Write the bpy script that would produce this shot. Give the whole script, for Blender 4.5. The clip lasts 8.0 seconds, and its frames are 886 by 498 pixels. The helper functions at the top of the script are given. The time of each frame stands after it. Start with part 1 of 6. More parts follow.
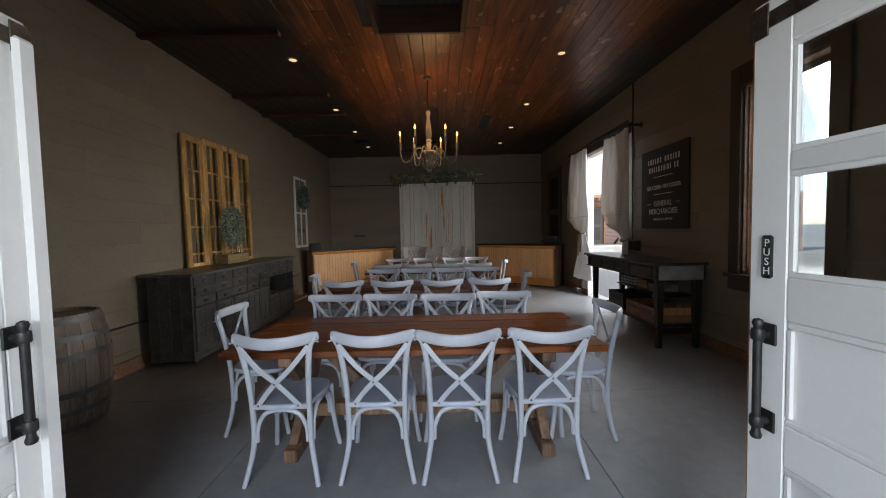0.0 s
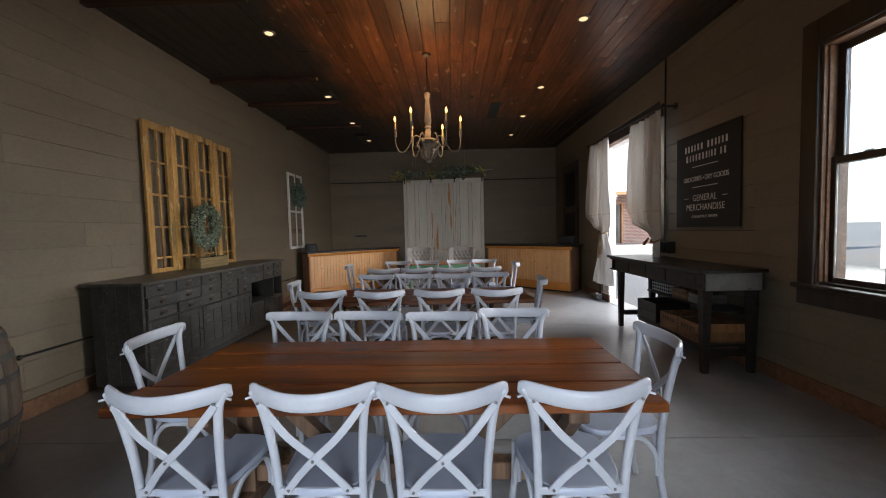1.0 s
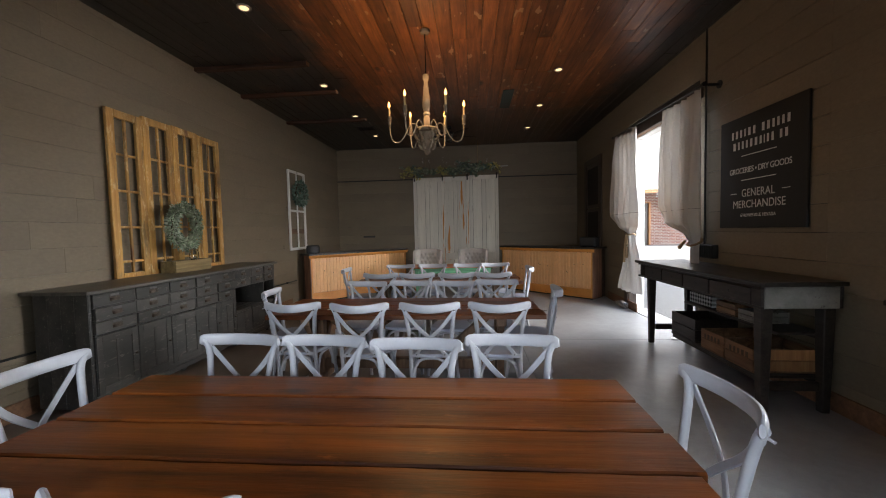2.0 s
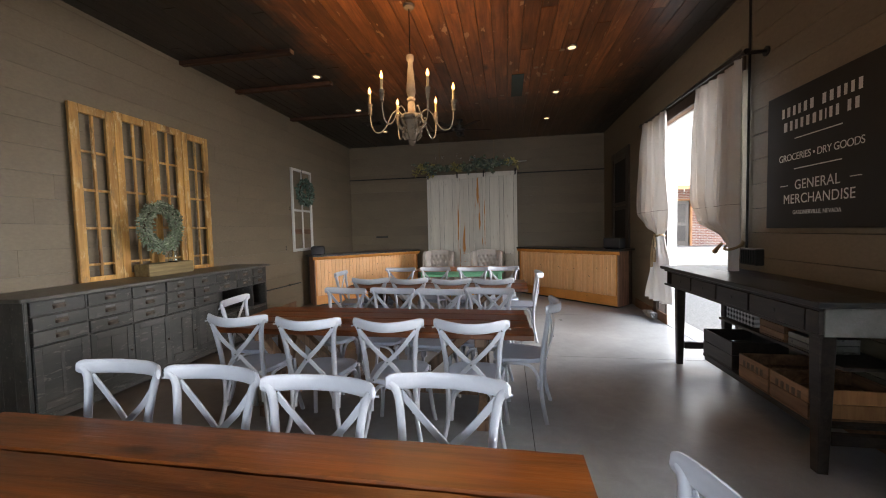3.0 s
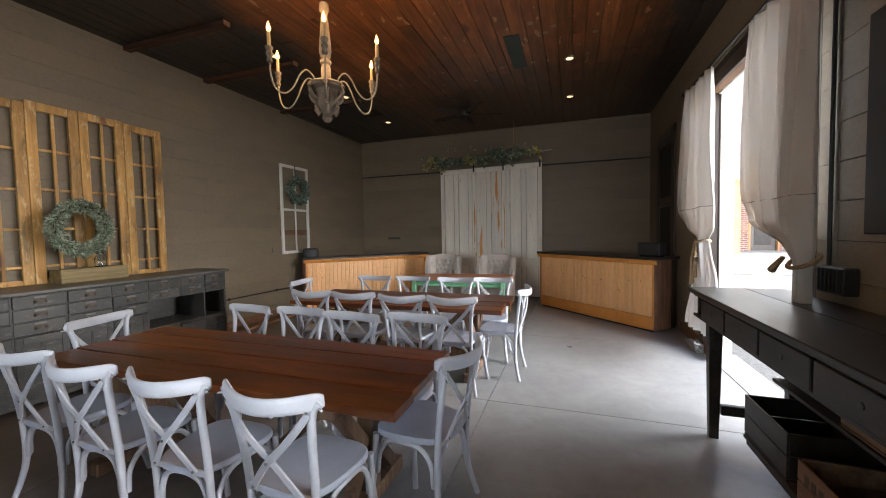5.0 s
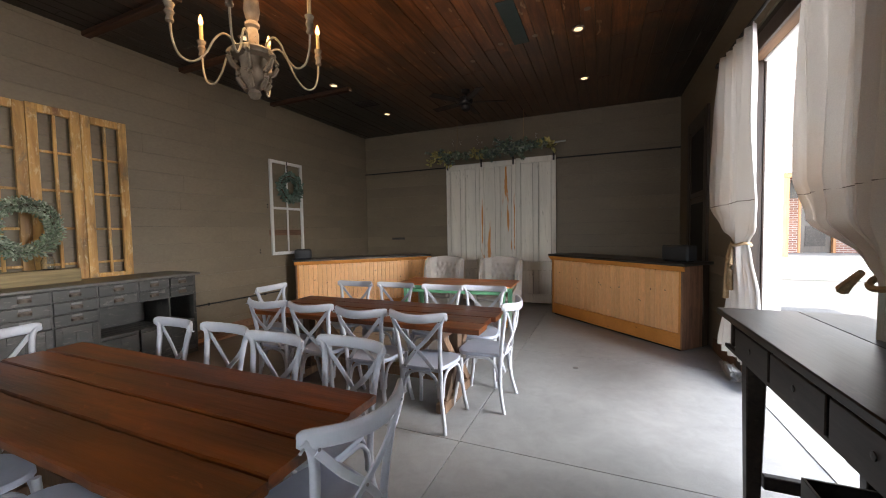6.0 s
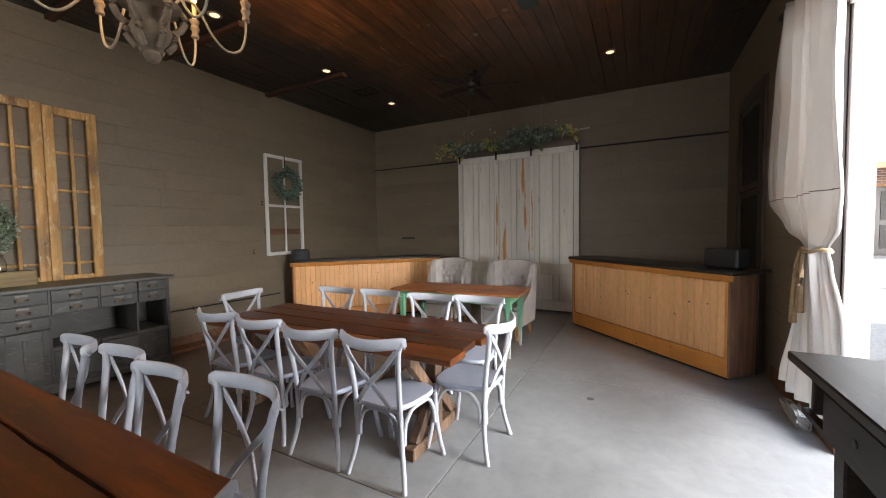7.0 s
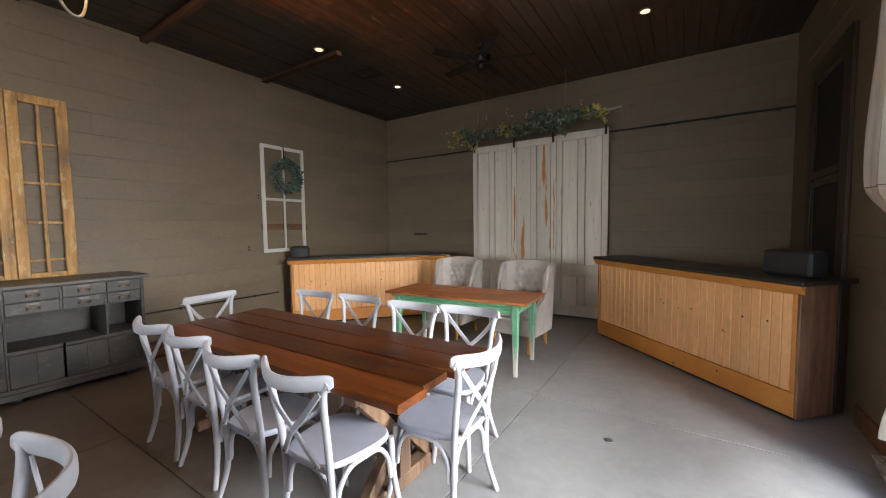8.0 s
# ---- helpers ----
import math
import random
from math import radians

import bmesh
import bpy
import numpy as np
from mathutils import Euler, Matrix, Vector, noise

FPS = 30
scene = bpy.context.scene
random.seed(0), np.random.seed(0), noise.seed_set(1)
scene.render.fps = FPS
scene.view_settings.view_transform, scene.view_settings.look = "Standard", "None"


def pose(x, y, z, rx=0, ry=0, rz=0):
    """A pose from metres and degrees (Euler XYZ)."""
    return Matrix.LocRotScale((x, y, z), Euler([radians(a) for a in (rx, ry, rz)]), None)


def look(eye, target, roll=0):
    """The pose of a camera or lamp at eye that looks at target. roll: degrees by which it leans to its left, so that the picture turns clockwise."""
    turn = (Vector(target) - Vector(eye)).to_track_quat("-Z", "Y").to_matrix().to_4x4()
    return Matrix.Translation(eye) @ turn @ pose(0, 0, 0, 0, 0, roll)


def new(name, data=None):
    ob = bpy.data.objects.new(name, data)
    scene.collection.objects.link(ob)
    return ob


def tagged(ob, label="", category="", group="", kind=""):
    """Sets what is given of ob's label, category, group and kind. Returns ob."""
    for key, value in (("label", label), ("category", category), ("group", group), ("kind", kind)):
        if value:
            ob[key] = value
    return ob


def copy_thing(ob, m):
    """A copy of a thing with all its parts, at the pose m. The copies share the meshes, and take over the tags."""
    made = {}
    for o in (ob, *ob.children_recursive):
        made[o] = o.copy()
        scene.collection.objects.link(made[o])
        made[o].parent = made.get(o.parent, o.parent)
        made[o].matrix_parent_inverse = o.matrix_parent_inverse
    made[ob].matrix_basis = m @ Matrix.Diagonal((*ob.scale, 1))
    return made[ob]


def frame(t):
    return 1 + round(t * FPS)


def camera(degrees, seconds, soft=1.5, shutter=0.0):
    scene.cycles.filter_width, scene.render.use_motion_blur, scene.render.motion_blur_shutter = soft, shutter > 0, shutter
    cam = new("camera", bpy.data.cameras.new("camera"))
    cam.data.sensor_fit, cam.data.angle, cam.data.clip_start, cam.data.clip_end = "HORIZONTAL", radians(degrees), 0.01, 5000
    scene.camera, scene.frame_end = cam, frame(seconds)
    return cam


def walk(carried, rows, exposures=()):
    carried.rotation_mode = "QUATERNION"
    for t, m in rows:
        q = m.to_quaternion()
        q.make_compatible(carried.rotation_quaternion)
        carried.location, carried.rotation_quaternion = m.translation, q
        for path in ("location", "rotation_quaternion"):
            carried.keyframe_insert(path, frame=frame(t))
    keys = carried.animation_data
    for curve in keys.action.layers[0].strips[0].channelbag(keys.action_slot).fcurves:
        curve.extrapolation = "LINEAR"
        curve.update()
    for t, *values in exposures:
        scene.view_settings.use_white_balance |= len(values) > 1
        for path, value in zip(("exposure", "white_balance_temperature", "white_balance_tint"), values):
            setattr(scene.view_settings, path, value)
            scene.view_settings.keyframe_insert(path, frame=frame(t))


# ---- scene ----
cam = camera(99.6, 8.0, 1.0)
# seconds, eye, yaw, pitch, roll
PATH = [
    (0.0, -0.034, 0.128, 1.484, -0.36, -2.80, -1.20),
    (0.5, 0.031, 0.508, 1.485, 0.39, -2.86, -1.30),
    (1.0, 0.109, 0.874, 1.487, 1.45, -2.86, -1.34),
    (1.5, 0.194, 1.197, 1.489, 2.70, -2.81, -1.27),
    (3.0, 0.769, 2.092, 1.496, 9.68, -2.74, -1.31),
    (3.5, 1.034, 2.366, 1.498, 12.25, -2.70, -1.24),
    (4.0, 1.265, 2.667, 1.500, 14.54, -2.66, -1.15),
    (4.5, 1.478, 3.001, 1.503, 16.83, -2.62, -1.11),
    (5.0, 1.641, 3.360, 1.505, 18.90, -2.58, -1.06),
    (6.5, 1.963, 4.504, 1.514, 25.37, -2.68, -0.96),
    (7.0, 2.004, 4.884, 1.517, 27.86, -2.75, -0.88),
    (7.5, 2.029, 5.248, 1.520, 30.36, -2.91, -0.76),
    (8.0, 2.039, 5.610, 1.523, 32.85, -3.46, -0.77),
]
EXPOSURES = [(0.0, 2.02, 6600, 10), (0.5, 2.32, 6600, 10), (1.0, 2.4, 6600, 10), (1.5, 2.48, 6650, 10), (3.0, 3.0, 6700, 10), (3.5, 3.05, 6700, 10), (5.0, 3.02, 6700, 10), (6.5, 2.98, 6700, 10), (8.0, 3.31, 6750, 10)]
walk(cam, [(t, pose(x, y, z, 90 + pitch, 0, yaw) @ pose(0, 0, 0, 0, 0, roll)) for t, x, y, z, yaw, pitch, roll in PATH], EXPOSURES)

# ---- world and sun ----
SUN_TO = Vector((-0.60, -0.28, 1.0)).normalized()
world = bpy.data.worlds.new("sky")
scene.world = world
world.use_nodes = True
wn = world.node_tree.nodes
sky = wn.new("ShaderNodeTexSky")
sky.sky_type, sky.sun_disc = "NISHITA", False
sky.sun_elevation = math.asin(SUN_TO.z)
sky.sun_rotation = math.atan2(SUN_TO.x, SUN_TO.y)
wn["Background"].inputs["Strength"].default_value = 0.10
world.node_tree.links.new(sky.outputs["Color"], wn["Background"].inputs["Color"])
sun_data = bpy.data.lights.new("sun", "SUN")
sun_data.energy, sun_data.angle, sun_data.color = 2.2, radians(0.5), (1.0, 0.95, 0.88)
sun = new("sun", sun_data)
sun.matrix_world = look((0, 0, 30), Vector((0, 0, 30)) - SUN_TO)


def area_light(name, eye, target, sx, sy, watts, colour):
    data = bpy.data.lights.new(name, "AREA")
    data.shape, data.size, data.size_y, data.energy, data.color = "RECTANGLE", sx, sy, watts, colour
    ob = new(name, data)
    ob.matrix_world = look(eye, target)
    return ob


# unseen area lamp in the yard, standing in for daylight through the side doorway
area_light("added_side_door_light", (12.0, 6.7, 4.7), (0.4, 8.2, 0.9), 12.4, 7.4, 1290, (0.955, 0.975, 1.0))
# added lamp out front, in place of daylight through the open front doors
area_light("added_front_door_light", (0.3, -4.0, 2.5), (0.1, 6.0, 0.6), 2.4, 3.0, 74, (0.86, 0.93, 1.0))
# a third added lamp, beyond the tall window, for its daylight
area_light("added_window_light", (4.8, 3.4, 1.5), (-3.4, 4.0, 2.1), 1.4, 1.5, 4, (0.97, 0.98, 1.0))


# ---- materials ----
def node_mat(name):
    m = bpy.data.materials.new(name)
    m.use_nodes = True
    return m, m.node_tree.nodes, m.node_tree.links, m.node_tree.nodes["Principled BSDF"]


def ramp2(n, l, fac, a, b, lo=0.3, hi=0.7):
    r = n.new("ShaderNodeValToRGB")
    r.color_ramp.elements[0].position, r.color_ramp.elements[1].position = lo, hi
    r.color_ramp.elements[0].color, r.color_ramp.elements[1].color = (*a, 1), (*b, 1)
    l.new(fac, r.inputs["Fac"])
    return r.outputs["Color"]


def mixc(n, l, fac, a, b, mode="MIX"):
    m = n.new("ShaderNodeMix")
    m.data_type, m.blend_type = "RGBA", mode
    for sock, v in ((0, fac), (6, a), (7, b)):
        if isinstance(v, (float, int)):
            m.inputs[sock].default_value = v
        elif isinstance(v, tuple):
            m.inputs[sock].default_value = (*v, 1)
        else:
            l.new(v, m.inputs[sock])
    return m.outputs[2]


def coords(n, l, stretch=(1, 1, 1), per="object"):
    """Object coordinates, shifted by each object's (or island's) random number."""
    tc = n.new("ShaderNodeTexCoord")
    if per == "island":
        rnd = n.new("ShaderNodeNewGeometry").outputs["Random Per Island"]
    else:
        rnd = n.new("ShaderNodeObjectInfo").outputs["Random"]
    mul = n.new("ShaderNodeMath")
    mul.operation = "MULTIPLY"
    mul.inputs[1].default_value = 37.0
    l.new(rnd, mul.inputs[0])
    add = n.new("ShaderNodeVectorMath")
    l.new(tc.outputs["Object"], add.inputs[0])
    l.new(mul.outputs[0], add.inputs[1])
    mp = n.new("ShaderNodeMapping")
    mp.inputs["Scale"].default_value = stretch
    l.new(add.outputs[0], mp.inputs["Vector"])
    return mp.outputs["Vector"], rnd


def noise_tex(n, l, vec, scale, detail=6.0, rough=0.6, distort=0.0):
    t = n.new("ShaderNodeTexNoise")
    t.inputs["Scale"].default_value, t.inputs["Detail"].default_value = scale, detail
    t.inputs["Roughness"].default_value, t.inputs["Distortion"].default_value = rough, distort
    l.new(vec, t.inputs["Vector"])
    return t.outputs["Fac"]


def bump_to(n, l, p, height, strength, dist=0.004):
    b = n.new("ShaderNodeBump")
    b.inputs["Strength"].default_value, b.inputs["Distance"].default_value = strength, dist
    l.new(height, b.inputs["Height"])
    l.new(b.outputs["Normal"], p.inputs["Normal"])


def surface(name, a, b, rough=0.6, scale=3.0, fine=60.0, bump=0.15, metal=0.0, spread=0.12, rough_var=0.12, stretch=(1, 1, 1), per="object", wear=None, wear_at=0.62, wear_scale=5.0, spec=0.5, speckle=0.11):
    """A painted, cast or woven surface: broad stains, fine grain, a little wear."""
    m, n, l, p = node_mat(name)
    vec, rnd = coords(n, l, stretch, per)
    broad = noise_tex(n, l, vec, scale, 7, 0.62)
    grain = noise_tex(n, l, vec, fine, 4, 0.6)
    col = ramp2(n, l, broad, a, b)
    tint = ramp2(n, l, rnd, (1 - spread,) * 3, (1 + spread,) * 3, 0.0, 1.0)
    col = mixc(n, l, 1.0, col, tint, "MULTIPLY")
    gr = ramp2(n, l, grain, (1 - speckle,) * 3, (1 + speckle,) * 3, 0.25, 0.75)
    col = mixc(n, l, 1.0, col, gr, "MULTIPLY")
    if wear:
        w = noise_tex(n, l, vec, wear_scale, 9, 0.72, 0.3)
        wm = ramp2(n, l, w, (0, 0, 0), (1, 1, 1), wear_at, wear_at + 0.03)
        col = mixc(n, l, wm, col, wear)
    l.new(col, p.inputs["Base Color"])
    mr = n.new("ShaderNodeMapRange")
    mr.inputs["To Min"].default_value, mr.inputs["To Max"].default_value = rough - rough_var, min(1.0, rough + rough_var)
    l.new(broad, mr.inputs["Value"])
    l.new(mr.outputs[0], p.inputs["Roughness"])
    p.inputs["Metallic"].default_value = metal
    p.inputs["Specular IOR Level"].default_value = spec
    if bump:
        bump_to(n, l, p, grain, bump)
    return m


def wood(name, dark, light, along="x", rough=0.45, spread=0.2, bump=0.2, grain=22.0, per="object", knots=None, spec=0.5, coat=0.0, worn=None, worn_at=0.59):
    """Boards with grain along one axis, streaks, and knots."""
    m, n, l, p = node_mat(name)
    s = {"x": (0.07, 1, 1), "y": (1, 0.07, 1), "z": (1, 1, 0.07)}[along]
    vec, rnd = coords(n, l, s, per)
    vec2, _ = coords(n, l, {"x": (0.35, 1, 1), "y": (1, 0.35, 1), "z": (1, 1, 0.35)}[along], per)
    streak = noise_tex(n, l, vec, grain, 6, 0.65, 0.6)
    fine = noise_tex(n, l, vec, grain * 6, 3, 0.6)
    blotch = noise_tex(n, l, vec2, 3.5, 5, 0.6)
    col = ramp2(n, l, streak, dark, light, 0.32, 0.68)
    bl = ramp2(n, l, blotch, (0.72,) * 3, (1.18,) * 3, 0.3, 0.7)
    col = mixc(n, l, 1.0, col, bl, "MULTIPLY")
    tint = ramp2(n, l, rnd, (1 - spread,) * 3, (1 + spread, 1 + spread * 0.92, 1 + spread * 0.85), 0.0, 1.0)
    col = mixc(n, l, 1.0, col, tint, "MULTIPLY")
    if knots:
        v = n.new("ShaderNodeTexVoronoi")
        v.inputs["Scale"].default_value = 2.6
        l.new(vec2, v.inputs["Vector"])
        km = ramp2(n, l, v.outputs["Distance"], (1, 1, 1), (0, 0, 0), 0.05, 0.11)
        # grain swirls darker round each knot
        halo = ramp2(n, l, v.outputs["Distance"], (0.6,) * 3, (1, 1, 1), 0.05, 0.30)
        col = mixc(n, l, 1.0, col, halo, "MULTIPLY")
        col = mixc(n, l, km, col, knots)
    if worn:
        wn_ = noise_tex(n, l, vec2, 16, 8, 0.75, 0.4)
        col = mixc(n, l, ramp2(n, l, wn_, (0, 0, 0), (0.7, 0.7, 0.7), worn_at, worn_at + 0.10), col, worn)
        dk = noise_tex(n, l, vec2, 6, 7, 0.72, 0.6)
        col = mixc(n, l, ramp2(n, l, dk, (0, 0, 0), (0.75, 0.75, 0.75), 0.545, 0.67), col, tuple(0.18 * q for q in worn))
    l.new(col, p.inputs["Base Color"])
    mr = n.new("ShaderNodeMapRange")
    mr.inputs["To Min"].default_value, mr.inputs["To Max"].default_value = max(0.29, rough - 0.06), rough + 0.12
    l.new(blotch, mr.inputs["Value"])
    l.new(mr.outputs[0], p.inputs["Roughness"])
    p.inputs["Specular IOR Level"].default_value = spec
    p.inputs["Coat Weight"].default_value = coat
    p.inputs["Coat Roughness"].default_value = 0.3
    bump_to(n, l, p, fine, bump, 0.003)
    return m


def glass(name, tint=(0.9, 0.95, 0.95)):
    m, n, l, p = node_mat(name)
    p.inputs["Base Color"].default_value = (*tint, 1)
    p.inputs["Transmission Weight"].default_value = 1.0
    p.inputs["Roughness"].default_value = 0.02
    p.inputs["IOR"].default_value = 1.45
    return m


def glow(name, colour, strength):
    m, n, l, p = node_mat(name)
    p.inputs["Base Color"].default_value = (*colour, 1)
    p.inputs["Emission Color"].default_value = (*colour, 1)
    p.inputs["Emission Strength"].default_value = strength
    return m


def ceiling_wood():
    """Red-brown old planks; near black along the side walls, dark brown towards the far end."""
    m, n, l, p = node_mat("ceiling_planks")
    vec, rnd = coords(n, l, (1, 0.07, 1), "island")
    vec2, _ = coords(n, l, (1, 0.4, 1), "island")
    tc = n.new("ShaderNodeTexCoord")
    streak = noise_tex(n, l, vec, 20, 6, 0.65, 0.7)
    blotch = noise_tex(n, l, vec2, 2.6, 6, 0.65)
    col = ramp2(n, l, streak, (0.09, 0.030, 0.010), (0.34, 0.122, 0.040), 0.3, 0.72)
    col = mixc(n, l, 1.0, col, ramp2(n, l, blotch, (0.55,) * 3, (1.3,) * 3, 0.3, 0.7), "MULTIPLY")
    col = mixc(n, l, 1.0, col, ramp2(n, l, rnd, (0.55, 0.52, 0.5), (1.4, 1.35, 1.3), 0.0, 1.0), "MULTIPLY")
    # pale worn patches and nail marks
    spots = noise_tex(n, l, vec2, 9.0, 3, 0.5)
    col = mixc(n, l, ramp2(n, l, spots, (0, 0, 0), (0.8, 0.8, 0.8), 0.665, 0.69), col, (0.50, 0.31, 0.18))
    kv = n.new("ShaderNodeTexVoronoi")
    kv.inputs["Scale"].default_value = 2.2
    l.new(vec2, kv.inputs["Vector"])
    col = mixc(n, l, ramp2(n, l, kv.outputs["Distance"], (1, 1, 1), (0, 0, 0), 0.05, 0.13), col, (0.05, 0.017, 0.008))
    # darker towards x < -1.1, x > 2.2 and y > 7.6, with a ragged edge
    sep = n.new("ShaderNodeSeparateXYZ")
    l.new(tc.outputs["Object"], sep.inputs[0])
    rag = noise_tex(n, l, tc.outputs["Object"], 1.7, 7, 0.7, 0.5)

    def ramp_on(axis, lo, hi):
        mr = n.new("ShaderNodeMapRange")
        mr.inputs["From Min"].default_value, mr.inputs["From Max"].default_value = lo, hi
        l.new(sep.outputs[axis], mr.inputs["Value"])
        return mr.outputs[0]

    # blends a darker streaked colour in behind the ragged edge
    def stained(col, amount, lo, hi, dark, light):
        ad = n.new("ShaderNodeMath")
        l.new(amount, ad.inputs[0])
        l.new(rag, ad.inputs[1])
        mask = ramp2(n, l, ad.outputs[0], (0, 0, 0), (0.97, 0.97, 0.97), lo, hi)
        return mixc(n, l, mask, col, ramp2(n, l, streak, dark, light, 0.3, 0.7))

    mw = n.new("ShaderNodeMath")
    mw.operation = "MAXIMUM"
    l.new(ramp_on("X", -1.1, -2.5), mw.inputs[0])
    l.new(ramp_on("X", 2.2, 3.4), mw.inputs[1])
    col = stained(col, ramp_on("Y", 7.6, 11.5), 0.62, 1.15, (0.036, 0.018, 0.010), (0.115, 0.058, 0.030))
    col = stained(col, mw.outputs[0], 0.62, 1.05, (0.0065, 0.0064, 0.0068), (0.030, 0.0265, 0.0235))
    # pale scrapes and rust over the dark parts
    scr = noise_tex(n, l, vec, 9, 7, 0.7, 0.4)
    col = mixc(n, l, ramp2(n, l, scr, (0, 0, 0), (0.6, 0.6, 0.6), 0.655, 0.71), col, (0.16, 0.142, 0.125))
    rust = noise_tex(n, l, vec2, 1.9, 6, 0.65, 0.3)
    col = mixc(n, l, ramp2(n, l, rust, (0, 0, 0), (0.65, 0.65, 0.65), 0.55, 0.72), col, (0.12, 0.040, 0.014))
    l.new(col, p.inputs["Base Color"])
    p.inputs["Roughness"].default_value = 0.38
    bump_to(n, l, p, streak, 0.35, 0.004)
    return m


def concrete_floor():
    """Power-trowelled, sealed concrete: mottled, scuffed, half glossy."""
    m, n, l, p = node_mat("sealed_concrete")
    vec, rnd = coords(n, l)
    tc = n.new("ShaderNodeTexCoord")
    cloud = noise_tex(n, l, tc.outputs["Object"], 0.9, 8, 0.66, 0.4)
    fine = noise_tex(n, l, tc.outputs["Object"], 7, 8, 0.72, 0.6)
    speck = noise_tex(n, l, tc.outputs["Object"], 160, 2, 0.5)
    col = ramp2(n, l, cloud, (0.205, 0.206, 0.209), (0.305, 0.306, 0.309), 0.3, 0.72)
    col = mixc(n, l, 1.0, col, ramp2(n, l, fine, (0.84,) * 3, (1.10,) * 3, 0.3, 0.7), "MULTIPLY")
    col = mixc(n, l, 1.0, col, ramp2(n, l, speck, (0.9,) * 3, (1.08,) * 3, 0.3, 0.7), "MULTIPLY")
    col = mixc(n, l, 1.0, col, ramp2(n, l, rnd, (0.96,) * 3, (1.04,) * 3, 0.0, 1.0), "MULTIPLY")
    # west bay browned: warm, weak light put into the colour, with a cloudy border
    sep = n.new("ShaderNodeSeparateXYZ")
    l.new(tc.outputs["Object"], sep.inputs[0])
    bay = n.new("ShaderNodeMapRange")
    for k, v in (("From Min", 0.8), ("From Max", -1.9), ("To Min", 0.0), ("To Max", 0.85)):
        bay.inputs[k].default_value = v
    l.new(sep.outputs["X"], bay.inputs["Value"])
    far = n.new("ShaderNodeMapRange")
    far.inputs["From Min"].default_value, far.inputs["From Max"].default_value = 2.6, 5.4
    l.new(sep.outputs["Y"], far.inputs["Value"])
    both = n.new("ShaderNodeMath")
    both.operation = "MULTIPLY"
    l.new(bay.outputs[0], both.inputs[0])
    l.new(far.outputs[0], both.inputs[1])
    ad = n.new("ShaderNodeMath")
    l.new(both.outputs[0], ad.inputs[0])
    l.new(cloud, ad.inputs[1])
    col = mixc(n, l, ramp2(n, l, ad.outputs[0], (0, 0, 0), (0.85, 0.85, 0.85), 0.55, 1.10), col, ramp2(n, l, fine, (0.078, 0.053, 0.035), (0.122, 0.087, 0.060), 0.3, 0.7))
    l.new(col, p.inputs["Base Color"])
    mr = n.new("ShaderNodeMapRange")
    mr.inputs["To Min"].default_value, mr.inputs["To Max"].default_value = 0.24, 0.42
    l.new(cloud, mr.inputs["Value"])
    l.new(mr.outputs[0], p.inputs["Roughness"])
    bump_to(n, l, p, speck, 0.03, 0.001)
    return m


